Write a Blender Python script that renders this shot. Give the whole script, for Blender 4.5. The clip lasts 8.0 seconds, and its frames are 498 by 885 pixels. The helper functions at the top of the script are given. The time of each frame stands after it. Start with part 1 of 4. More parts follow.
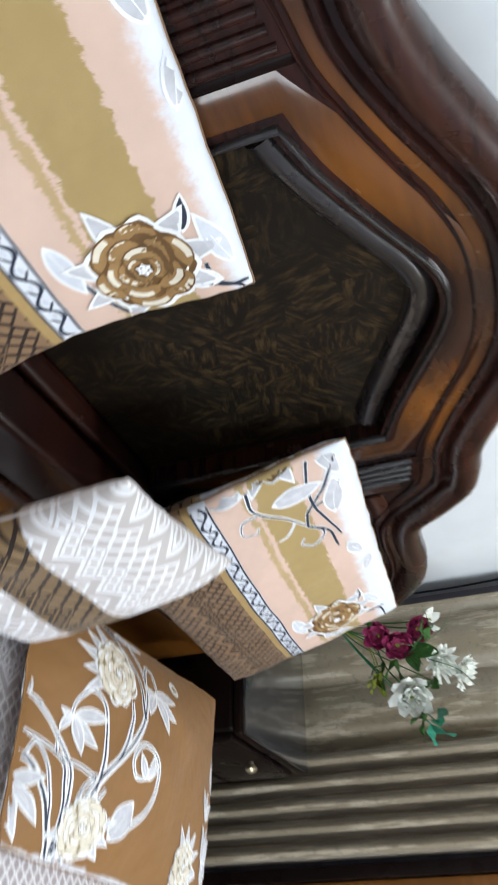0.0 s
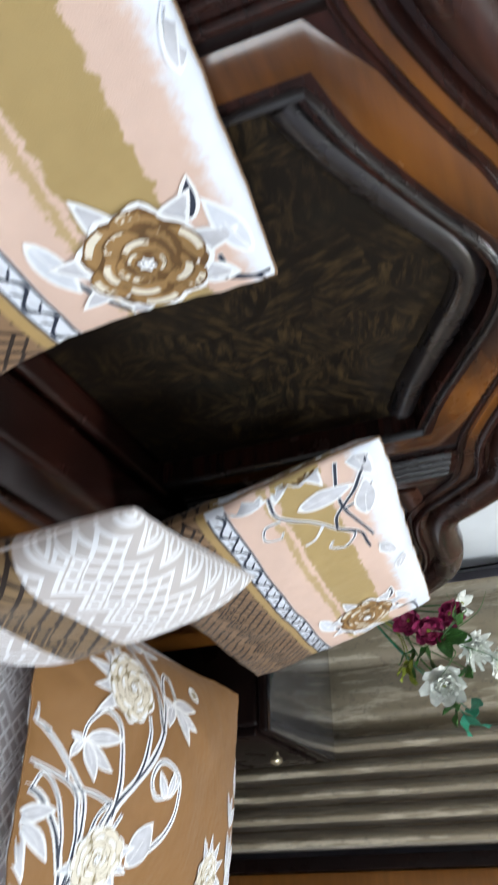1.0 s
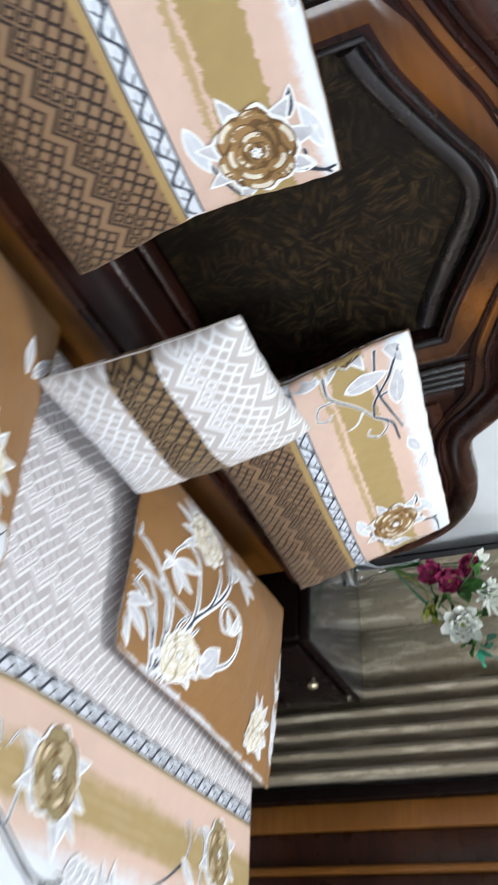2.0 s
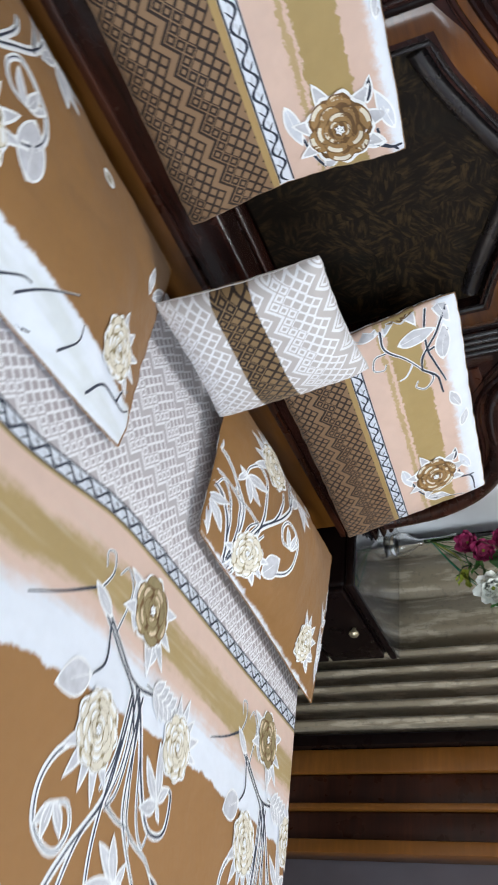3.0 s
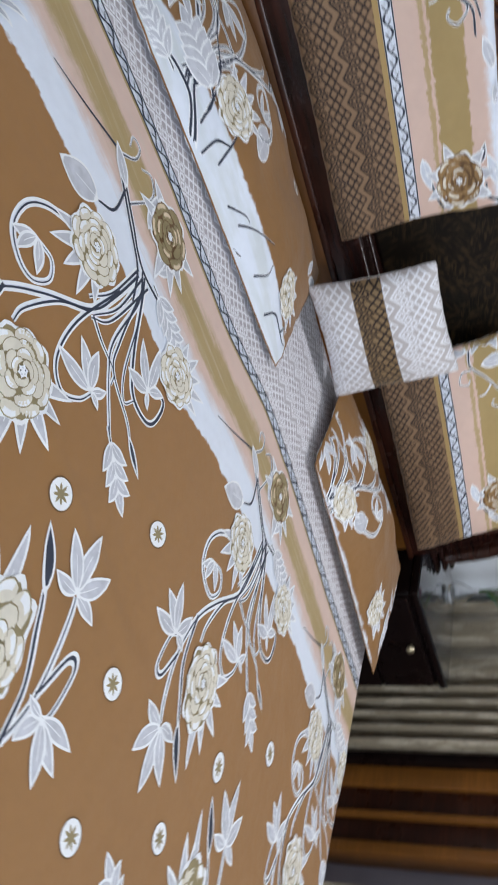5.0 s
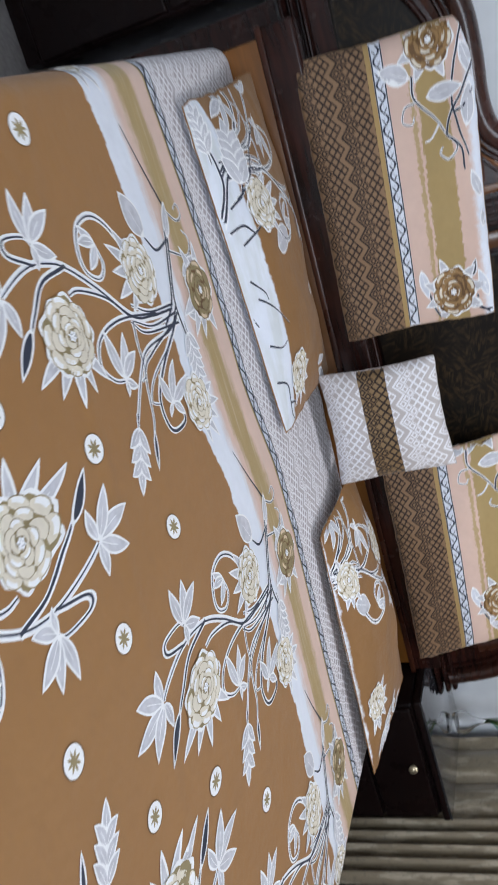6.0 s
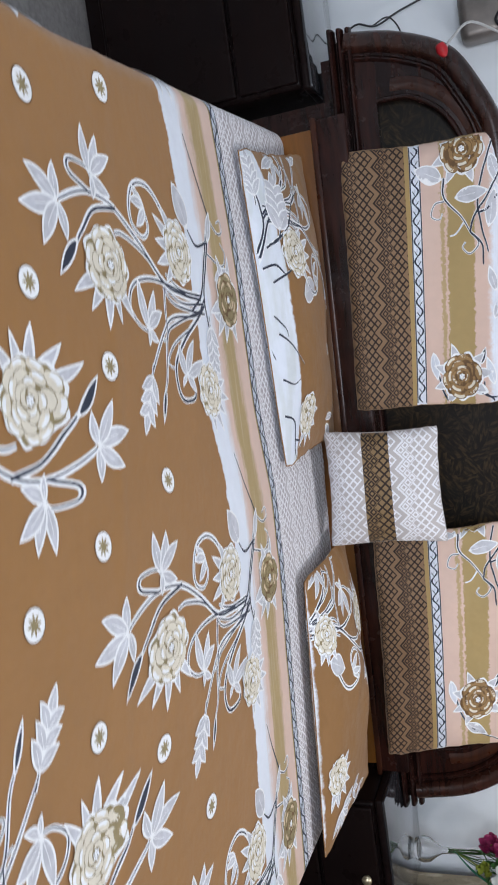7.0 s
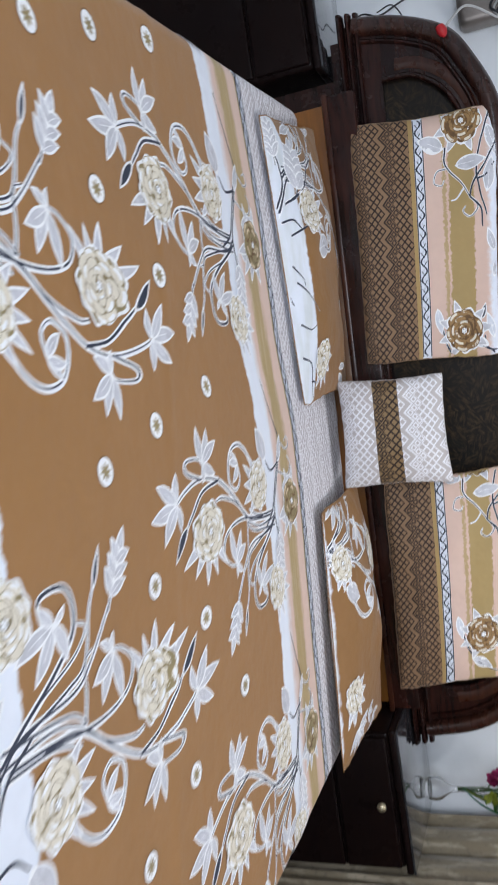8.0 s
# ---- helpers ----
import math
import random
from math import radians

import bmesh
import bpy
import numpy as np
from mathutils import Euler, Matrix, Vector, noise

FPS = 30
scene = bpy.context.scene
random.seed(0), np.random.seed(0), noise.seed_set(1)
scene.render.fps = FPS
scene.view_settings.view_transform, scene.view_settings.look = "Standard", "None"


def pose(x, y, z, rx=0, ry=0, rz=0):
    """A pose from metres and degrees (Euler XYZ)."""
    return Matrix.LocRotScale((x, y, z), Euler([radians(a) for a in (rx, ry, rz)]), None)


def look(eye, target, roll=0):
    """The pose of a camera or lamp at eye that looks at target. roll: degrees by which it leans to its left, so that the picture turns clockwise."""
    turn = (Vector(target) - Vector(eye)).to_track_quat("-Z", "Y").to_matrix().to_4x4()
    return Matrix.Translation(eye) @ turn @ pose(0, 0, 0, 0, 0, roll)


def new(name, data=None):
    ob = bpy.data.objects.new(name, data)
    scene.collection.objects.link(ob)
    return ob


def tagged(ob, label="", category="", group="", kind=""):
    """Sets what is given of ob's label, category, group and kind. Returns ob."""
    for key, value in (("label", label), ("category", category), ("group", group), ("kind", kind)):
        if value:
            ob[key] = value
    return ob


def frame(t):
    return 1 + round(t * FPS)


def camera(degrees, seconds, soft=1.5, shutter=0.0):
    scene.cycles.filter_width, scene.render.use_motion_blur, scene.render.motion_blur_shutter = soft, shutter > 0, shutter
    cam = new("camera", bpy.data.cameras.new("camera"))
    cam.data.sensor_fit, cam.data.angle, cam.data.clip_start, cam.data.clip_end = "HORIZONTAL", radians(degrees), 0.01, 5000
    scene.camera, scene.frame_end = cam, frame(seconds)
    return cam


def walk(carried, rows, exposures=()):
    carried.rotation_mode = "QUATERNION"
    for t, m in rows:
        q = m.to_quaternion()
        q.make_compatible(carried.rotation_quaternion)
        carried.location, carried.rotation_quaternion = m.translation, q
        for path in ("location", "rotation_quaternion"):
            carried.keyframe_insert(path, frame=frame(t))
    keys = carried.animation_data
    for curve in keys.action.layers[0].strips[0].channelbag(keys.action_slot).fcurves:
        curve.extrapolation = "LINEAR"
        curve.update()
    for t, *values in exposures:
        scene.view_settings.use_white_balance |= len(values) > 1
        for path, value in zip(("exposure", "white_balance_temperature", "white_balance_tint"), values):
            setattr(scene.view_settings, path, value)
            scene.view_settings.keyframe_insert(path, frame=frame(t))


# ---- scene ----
cam = camera(34.4, 8.0, 1.8, 0.8)
# seconds, eye, target, roll
PATH = [
    (0, (-0.54, -0.683, 1.224), (1.027, 0.424, 0.66), 77.7),
    (0.5, (-0.482, -0.528, 1.197), (1.13, 0.495, 0.602), 77.2),
    (1, (-0.482, -0.569, 1.2), (1.126, 0.436, 0.568), 77.9),
    (1.5, (-0.524, -0.808, 1.206), (0.987, 0.314, 0.527), 77.7),
    (2, (-0.592, -0.999, 1.194), (0.879, 0.184, 0.534), 77.8),
    (2.2, (-0.632, -1.071, 1.178), (0.843, 0.098, 0.503), 78.2),
    (3.3, (-0.682, -1.429, 1.212), (0.641, -0.131, 0.461), 80.6),
    (3.5, (-0.677, -1.515, 1.189), (0.626, -0.184, 0.459), 81.1),
    (4, (-0.692, -1.687, 1.164), (0.565, -0.332, 0.4), 80.8),
    (4.2, (-0.716, -1.762, 1.133), (0.524, -0.415, 0.329), 80.5),
    (5.3, (-0.585, -2.026, 1.16), (0.303, -0.409, 0.386), 82.5),
    (5.5, (-0.526, -2.076, 1.161), (0.269, -0.412, 0.388), 81.4),
    (6, (-0.452, -2.212, 1.147), (0.138, -0.446, 0.418), 79.6),
    (6.5, (-0.34, -2.324, 1.146), (0.084, -0.502, 0.437), 81.6),
    (7, (-0.156, -2.344, 1.127), (0.033, -0.474, 0.445), 84.1),
    (7.5, (-0.047, -2.402, 1.121), (0.088, -0.527, 0.44), 83.1),
    (8, (0.022, -2.544, 1.117), (0.159, -0.668, 0.436), 83.1),
]
# seconds, stops, kelvin, tint
EXPOSURES = [(0.0, 0.33, 6500, 7), (1.0, 0.32, 6500, 7), (2.0, 0.31, 6500, 7), (3.5, -0.04, 6480, 9), (4.0, -0.13, 6430, 10), (5.5, -0.25, 6350, 11), (6.5, -0.18, 6400, 12), (8.0, -0.13, 6420, 12)]
walk(cam, [(t, look(eye, target, roll)) for t, eye, target, roll in PATH], EXPOSURES)

# ---- light ----
world = bpy.data.worlds.new("world")
scene.world = world
world.use_nodes = True
wn = world.node_tree
sky = wn.nodes.new("ShaderNodeTexSky")
sky.sky_type = "NISHITA"
sky.sun_disc = False
sky.sun_elevation, sky.sun_rotation = radians(40), radians(250)
wn.nodes["Background"].inputs[1].default_value = 0.1
wn.links.new(sky.outputs[0], wn.nodes["Background"].inputs[0])

ROOM_X0, ROOM_X1, ROOM_Y0, ROOM_Y1, ROOM_H = -2.6, 1.72, -4.0, 0.24, 2.9


def area(name, m, sx, sy, watts, colour):
    d = bpy.data.lights.new(name, "AREA")
    d.shape, d.size, d.size_y, d.energy, d.color = "RECTANGLE", sx, sy, watts, colour
    ob = new(name, d)
    ob.matrix_world = m
    return ob


# daylight lamp of an assumed, unseen window, added to light the bed's front
area("unseen_window_light", look((-0.3, ROOM_Y0 + 0.02, 1.6), (0.1, 0.0, 0.8)), 1.6, 1.35, 59, (0.825, 0.905, 1.0))
# unseen key lamp, assumed to be a tube high on the side wall above the curtains
area("unseen_key_light", look((1.60, -1.15, 2.52), (0.35, -0.85, 0.7)), 0.06, 1.2, 48, (0.95, 0.97, 1.0))


# ---- materials ----
def V3(c):
    return (c[0], c[1], c[2], 1.0)


class Nodes:
    """Short spelling for node materials."""

    def __init__(self, name):
        self.mat = bpy.data.materials.new(name)
        self.mat.use_nodes = True
        self.t = self.mat.node_tree
        self.p = self.t.nodes["Principled BSDF"]
        self.co = self.t.nodes.new("ShaderNodeTexCoord")

    def put(self, socket, v):
        if isinstance(v, bpy.types.NodeSocket):
            self.t.links.new(v, socket)
        elif isinstance(v, tuple) and len(v) == 3 and socket.type == "RGBA":
            socket.default_value = V3(v)
        else:
            socket.default_value = v

    def set(self, **k):
        for key, v in k.items():
            self.put(self.p.inputs[key.replace("_", " ")], v)
        return self

    def m(self, op, a, b=0.0, c=0.0):
        n = self.t.nodes.new("ShaderNodeMath")
        n.operation = op
        for i, v in enumerate((a, b, c)):
            self.put(n.inputs[i], v)
        return n.outputs[0]

    def step(self, x, a, b):
        n = self.t.nodes.new("ShaderNodeMapRange")
        n.interpolation_type = "SMOOTHSTEP"
        self.put(n.inputs[0], x)
        n.inputs[1].default_value, n.inputs[2].default_value = a, b
        return n.outputs[0]

    def mix(self, f, a, b):
        n = self.t.nodes.new("ShaderNodeMix")
        n.data_type = "RGBA"
        self.put(n.inputs[0], f)
        self.put(n.inputs[6], a)
        self.put(n.inputs[7], b)
        return n.outputs[2]

    def noise(self, scale, detail=4, vec=None, rough=0.55, stretch=None):
        n = self.t.nodes.new("ShaderNodeTexNoise")
        n.inputs["Scale"].default_value, n.inputs["Detail"].default_value, n.inputs["Roughness"].default_value = scale, detail, rough
        v = vec or self.co.outputs["Object"]
        if stretch:
            mp = self.t.nodes.new("ShaderNodeMapping")
            mp.inputs["Scale"].default_value = stretch
            self.t.links.new(v, mp.inputs[0])
            v = mp.outputs[0]
        self.t.links.new(v, n.inputs["Vector"])
        return n.outputs[0]

    def uv(self):
        s = self.t.nodes.new("ShaderNodeSeparateXYZ")
        self.t.links.new(self.co.outputs["UV"], s.inputs[0])
        return s.outputs[0], s.outputs[1]

    def xyz(self):
        s = self.t.nodes.new("ShaderNodeSeparateXYZ")
        self.t.links.new(self.co.outputs["Object"], s.inputs[0])
        return s.outputs

    def bump(self, h, strength=0.3, dist=0.002):
        n = self.t.nodes.new("ShaderNodeBump")
        n.inputs["Strength"].default_value, n.inputs["Distance"].default_value = strength, dist
        self.put(n.inputs["Height"], h)
        self.t.links.new(n.outputs[0], self.p.inputs["Normal"])
        return self


def plain(name, c, rough=0.6, var=0.12, scale=30, metal=0.0, coat=0.0, bump=0.0, stretch=None, emit=0):
    n = Nodes(name)
    f = n.noise(scale, 5, stretch=stretch)
    f2 = n.noise(scale / 7, 3)
    k = n.m("ADD", n.m("MULTIPLY", f, 0.6), n.m("MULTIPLY", f2, 0.4))
    k = n.step(k, 0.3, 0.7)
    n.set(Base_Color=n.mix(k, tuple(x * (1 - var) for x in c), tuple(min(1, x * (1 + var)) for x in c)), Roughness=rough, Metallic=metal, Coat_Weight=coat)
    n.p.inputs["Coat Roughness"].default_value = 0.12
    if bump:
        n.bump(f, bump)
    return n.mat


def cloth_finish(n, colour, weave=900, crease=1.0):
    u, v = n.uv()
    soft = n.noise(9, 3)
    fine = n.noise(weave, 2)
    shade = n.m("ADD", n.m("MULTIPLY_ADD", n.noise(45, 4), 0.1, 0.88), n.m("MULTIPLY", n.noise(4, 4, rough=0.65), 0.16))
    mixer = n.t.nodes.new("ShaderNodeVectorMath")
    mixer.operation = "SCALE"
    n.put(mixer.inputs[0], colour)
    n.put(mixer.inputs[3], shade)
    n.set(Base_Color=mixer.outputs[0], Roughness=0.62, Sheen_Weight=0.15)
    n.p.inputs["Specular IOR Level"].default_value = 0.35
    n.bump(n.m("ADD", n.m("MULTIPLY", soft, crease * 3.0), n.m("MULTIPLY", fine, 0.12)), 0.35, 0.006)
    return n.mat


def lattice(n, u, v, c=0.024):
    """Woven look: thick zigzags with rows of small and hollow diamonds between. Gives 1 on the lines, and the zigzags."""
    fa = n.m("ABSOLUTE", n.m("SUBTRACT", n.m("FRACT", n.m("DIVIDE", n.m("ADD", u, v), c)), 0.5))
    fb = n.m("ABSOLUTE", n.m("SUBTRACT", n.m("FRACT", n.m("DIVIDE", n.m("SUBTRACT", u, v), c)), 0.5))
    far = n.m("MAXIMUM", fa, fb)
    tooth = n.m("ABSOLUTE", n.m("SUBTRACT", n.m("MULTIPLY", n.m("FRACT", n.m("DIVIDE", u, 2 * c)), 2 * c), c))
    w = n.m("FRACT", n.m("DIVIDE", n.m("ADD", v, tooth), 4 * c))
    band = n.m("SUBTRACT", 1.0, n.step(w, 0.155, 0.175))
    rim = n.m("MULTIPLY", n.step(w, 0.155, 0.17), n.m("SUBTRACT", 1.0, n.step(w, 0.215, 0.235)))
    rim = n.m("MAXIMUM", rim, n.step(w, 0.935, 0.955))
    hollow = n.m("MULTIPLY", n.step(w, 0.23, 0.24), n.m("SUBTRACT", 1.0, n.step(w, 0.50, 0.51)))
    thin = n.step(far, 0.345, 0.385)
    thick = n.m("MULTIPLY", n.step(far, 0.19, 0.23), n.m("SUBTRACT", 1.0, n.step(far, 0.415, 0.455)))
    cells = n.m("ADD", n.m("MULTIPLY", thin, n.m("SUBTRACT", 1.0, hollow)), n.m("MULTIPLY", thick, hollow))
    lines = n.m("MULTIPLY", cells, n.m("SUBTRACT", 1.0, band))
    return n.m("MAXIMUM", lines, rim), band


BROWN = (0.330, 0.157, 0.043)
WHITE = (0.80, 0.84, 0.92)
PINK = (0.72, 0.52, 0.43)
OLIVE = (0.43, 0.305, 0.125)
LAT_W0, LAT_W1 = (0.45, 0.405, 0.42), (0.88, 0.87, 0.90)
LAT_B0, LAT_B1 = (0.250, 0.150, 0.080), (0.020, 0.009, 0.005)


def bands(n, w, rows, start):
    """Colour bands along w: rows of (from, to, colour)."""
    c = start
    for a, b, col in rows:
        c = n.mix(n.step(w, a, b), c, col)
    return c


def mat_sheet():
    n = Nodes("printed_sheet_cotton")
    u, v = n.uv()
    rag = n.m("MULTIPLY", n.m("SUBTRACT", n.noise(22, 5, rough=0.7), 0.5), 0.035)
    wave = n.m("MULTIPLY", n.m("SUBTRACT", n.noise(3.2, 1), 0.5), 0.05)
    a = n.m("ABSOLUTE", n.m("ADD", v, 1.392))
    w = n.m("ADD", a, rag)
    ww = n.m("ADD", w, wave)
    line, zig = lattice(n, u, v)
    lat = n.mix(line, LAT_W0, LAT_W1)
    lat = n.mix(n.m("MULTIPLY", zig, 0.5), lat, (0.58, 0.55, 0.57))
    c = bands(n, ww, [(0.435, 0.440, WHITE)], BROWN)
    brush = n.m("MULTIPLY", n.m("SUBTRACT", n.noise(14, 4, stretch=(0.35, 4.0, 1.0), rough=0.7), 0.5), 0.05)
    wb = n.m("ADD", w, brush)
    c = bands(n, wb, [(0.50, 0.54, PINK), (0.545, 0.57, OLIVE), (0.612, 0.64, PINK)], c)
    c = n.mix(n.m("MULTIPLY", n.step(n.noise(20, 4, stretch=(0.3, 5.0, 1.0)), 0.5, 0.75), 0.35), c, n.mix(n.step(a, 0.50, 0.51), c, (0.66, 0.56, 0.46)))
    c = n.mix(n.step(a, 0.682, 0.684), c, OLIVE)
    c = n.mix(n.step(a, 0.690, 0.692), c, WHITE)
    c = n.mix(n.step(a, 0.718, 0.720), c, lat)
    return cloth_finish(n, c)


def mat_pillow(name):
    """Upright pillow: woven-look band, braid, pink and olive stripes."""
    n = Nodes(name)
    u, v = n.uv()
    rag = n.m("MULTIPLY", n.m("SUBTRACT", n.noise(80, 5, rough=0.75), 0.5), 0.036)
    line, zig = lattice(n, u, v)
    lat = n.mix(line, LAT_B0, LAT_B1)
    w = n.m("ADD", v, rag)
    c = n.mix(n.step(v, 0.186, 0.188), lat, (0.42, 0.28, 0.11))
    c = n.mix(n.step(v, 0.200, 0.202), c, WHITE)
    c = n.mix(n.step(v, 0.232, 0.234), c, PINK)
    c = bands(n, w, [(0.286, 0.290, (0.52, 0.37, 0.19)), (0.298, 0.302, PINK), (0.306, 0.310, OLIVE), (0.386, 0.390, PINK), (0.425, 0.45, WHITE)], c)
    return cloth_finish(n, c, crease=1.4)


def mat_lying(name, edge):
    n = Nodes(name)
    u, v = n.uv()
    rag = n.m("MULTIPLY", n.m("SUBTRACT", n.noise(22, 5, rough=0.7), 0.5), 0.03)
    w = n.m("ADD", v, rag)
    c = bands(n, w, [(edge, edge + 0.008, (0.275, 0.132, 0.037))], n.mix(n.m("MULTIPLY", n.step(n.noise(11, 4, stretch=(0.5, 3.0, 1.0)), 0.42, 0.68), 0.55), WHITE, (0.62, 0.65, 0.62)))
    return cloth_finish(n, c, crease=1.6)


def mat_cushion():
    n = Nodes("lattice_cushion_cotton")
    u, v = n.uv()
    line, zig = lattice(n, u, v, 0.027)
    white = n.mix(line, (0.52, 0.48, 0.47), (0.83, 0.83, 0.86))
    brown = n.mix(line, (0.25, 0.16, 0.075), LAT_B1)
    mid = n.m("MULTIPLY", n.step(v, 0.112, 0.114), n.m("SUBTRACT", 1.0, n.step(v, 0.192, 0.194)))
    return cloth_finish(n, n.mix(mid, white, brown), crease=1.4)


def mat_wood(name, dark, light, rough=0.22, amount=0.5, coat=0.5, spec=0.4, lo=0.35, hi=0.75, fine=0.5):
    n = Nodes(name)
    grain = n.noise(7, 6, stretch=(1.0, 1.0, 9.0), rough=0.6)
    patch = n.noise(3.1, 2)
    k = n.step(n.m("ADD", n.m("MULTIPLY", grain, fine), n.m("MULTIPLY", patch, amount)), lo, hi)
    smear = n.noise(16, 4)
    n.set(Base_Color=n.mix(k, dark, light), Roughness=n.m("MULTIPLY_ADD", smear, 0.18, rough - 0.08), Coat_Weight=coat)
    n.p.inputs["Coat Roughness"].default_value = 0.16
    n.p.inputs["Specular IOR Level"].default_value = spec
    n.bump(grain, 0.05)
    return n.mat


def mat_burr():
    """Dark polished veneer with short feathery strokes."""
    n = Nodes("burr_veneer")
    vo = n.t.nodes.new("ShaderNodeTexVoronoi")
    vo.inputs["Scale"].default_value = 21
    n.t.links.new(n.co.outputs["Object"], vo.inputs["Vector"])
    pick = n.t.nodes.new("ShaderNodeSeparateColor")
    n.t.links.new(vo.outputs["Color"], pick.inputs[0])
    layers = []
    for turn in (15, 75, 130):
        mp = n.t.nodes.new("ShaderNodeMapping")
        mp.inputs["Rotation"].default_value = (0, radians(turn), 0)
        n.t.links.new(n.co.outputs["Object"], mp.inputs[0])
        layers.append(n.noise(1.0, 4, vec=mp.outputs[0], rough=0.6, stretch=(130, 60, 34)))
    a = n.m("GREATER_THAN", pick.outputs[0], 0.36)
    c2 = n.m("GREATER_THAN", pick.outputs[1], 0.5)
    strokes = n.m("ADD", n.m("MULTIPLY", layers[0], n.m("SUBTRACT", 1.0, a)), n.m("MULTIPLY", a, n.m("ADD", n.m("MULTIPLY", layers[1], c2), n.m("MULTIPLY", layers[2], n.m("SUBTRACT", 1.0, c2)))))
    patch = n.noise(6, 4)
    k = n.m("MULTIPLY", n.step(strokes, 0.42, 0.75), n.step(patch, 0.22, 0.60))
    c = n.mix(k, (0.011, 0.008, 0.006), (0.066, 0.042, 0.018))
    c = n.mix(n.m("MULTIPLY", n.step(n.noise(4.1, 2), 0.55, 0.75), 0.5), c, (0.018, 0.026, 0.02))
    n.set(Base_Color=c, Roughness=0.40, Coat_Weight=0.05)
    n.p.inputs["Specular IOR Level"].default_value = 0.14
    n.p.inputs["Coat Roughness"].default_value = 0.25
    return n.mat


def mat_curtain():
    n = Nodes("silver_damask_curtain")
    x, y, z = n.xyz()
    tex = n.noise(60, 4, rough=0.7)
    motif = n.step(n.noise(34, 3, stretch=(1, 1, 0.22)), 0.50, 0.62)
    c = n.mix(n.m("MULTIPLY", motif, 0.75), (0.30, 0.245, 0.165), (0.56, 0.48, 0.355))
    c = n.mix(n.m("MULTIPLY", n.step(tex, 0.5, 0.7), 0.45), c, (0.12, 0.10, 0.08))
    n.set(Base_Color=c, Roughness=0.36, Sheen_Weight=0.2)
    n.bump(tex, 0.4)
    return n.mat


def mat_glass(name, tint=(1, 1, 1), rough=0.02):
    n = Nodes(name)
    n.set(Base_Color=tint, Roughness=rough, Transmission_Weight=1.0)
    n.p.inputs["IOR"].default_value = 1.45
    return n.mat


M_SHEET, M_UPRIGHT, M_CUSHION = mat_sheet(), mat_pillow("printed_pillow_cotton"), mat_cushion()
M_LYING, M_LYING_EDGE = mat_lying("printed_pillowcase_cotton", 0.074), mat_lying("brown_pillowcase_cotton", 0.001)
M_DARK = mat_wood("dark_mahogany", (0.008, 0.004, 0.004), (0.046, 0.013, 0.008), 0.24, 0.5, 0.16, 0.28)
M_REDDISH = mat_wood("reddish_mahogany", (0.024, 0.008, 0.005), (0.080, 0.024, 0.011), 0.28, 0.5, 0.18, 0.30)
M_AMBER = mat_wood("amber_sprayed_mahogany", (0.030, 0.013, 0.009), (0.20, 0.070, 0.012), 0.24, 1.0, 0.4, 0.4, 0.46, 0.74, 0.14)
M_BLACK = mat_wood("blackish_stained_wood", (0.008, 0.005, 0.005), (0.011, 0.005, 0.004), 0.28, 0.5, 0.02, 0.10)
M_GLOSS = mat_wood("black_gloss_lacquer", (0.012, 0.010, 0.011), (0.022, 0.018, 0.018), 0.26, 0.5, 0.9, 0.6)
M_ORANGE = mat_wood("orange_brown_plywood", (0.20, 0.074, 0.012), (0.34, 0.128, 0.022), 0.35, 0.4, 0.3)
# dark mahogany with more coat; its lighter base stands in for reflected sheen
M_CREST = mat_wood("sheen_lightened_crest_mahogany", (0.014, 0.006, 0.005), (0.070, 0.023, 0.014), 0.26, 0.5, 0.30, 0.38)
M_BURR = mat_burr()
M_WALL = plain("pale_blue_white_wall", (0.82, 0.85, 0.88), 0.75, 0.04, 8, bump=0.05)
M_LILAC = plain("grey_lilac_wall", (0.30, 0.28, 0.33), 0.7, 0.08, 9, bump=0.05)
M_CEIL = plain("white_ceiling_paint", (0.78, 0.78, 0.76), 0.8, 0.03, 6)
M_FLOOR = plain("grey_speckled_floor", (0.30, 0.28, 0.27), 0.35, 0.25, 60, coat=0.2)
M_CURTAIN = mat_curtain()
M_BRASS = plain("pale_brass", (0.72, 0.62, 0.42), 0.3, 0.08, 60, metal=0.85)
M_CASE = plain("brown_case_cotton", (0.28, 0.135, 0.04), 0.65, 0.15, 40)
M_RED = plain("red_plastic", (0.45, 0.012, 0.018), 0.35, 0.1, 60)
M_CABLE = plain("grey_cable", (0.45, 0.45, 0.44), 0.5, 0.1, 60)
M_BLACKC = plain("black_cable", (0.02, 0.02, 0.025), 0.5, 0.1, 60)
M_METAL = plain("dull_brown_grey_metal", (0.24, 0.21, 0.19), 0.4, 0.25, 14, metal=0.7)
M_GLASS = mat_glass("clear_glass")
M_SMOKE = plain("black_glass_sheet", (0.030, 0.031, 0.036), 0.04, 0.05, 5, coat=1.0)
M_SMOKE.node_tree.nodes["Principled BSDF"].inputs["IOR"].default_value = 1.65
M_MAGENTA = plain("magenta_silk_petal", (0.30, 0.015, 0.09), 0.6, 0.35, 60)
M_PETAL = plain("white_silk_petal", (0.80, 0.82, 0.76), 0.6, 0.1, 60)
M_LEAF = plain("green_plastic_leaf", (0.05, 0.16, 0.03), 0.45, 0.4, 50)
M_TEAL = plain("teal_green_leaf", (0.03, 0.26, 0.16), 0.45, 0.4, 50)
M_YELLOW = plain("yellow_green_leaf", (0.30, 0.34, 0.04), 0.5, 0.3, 50)
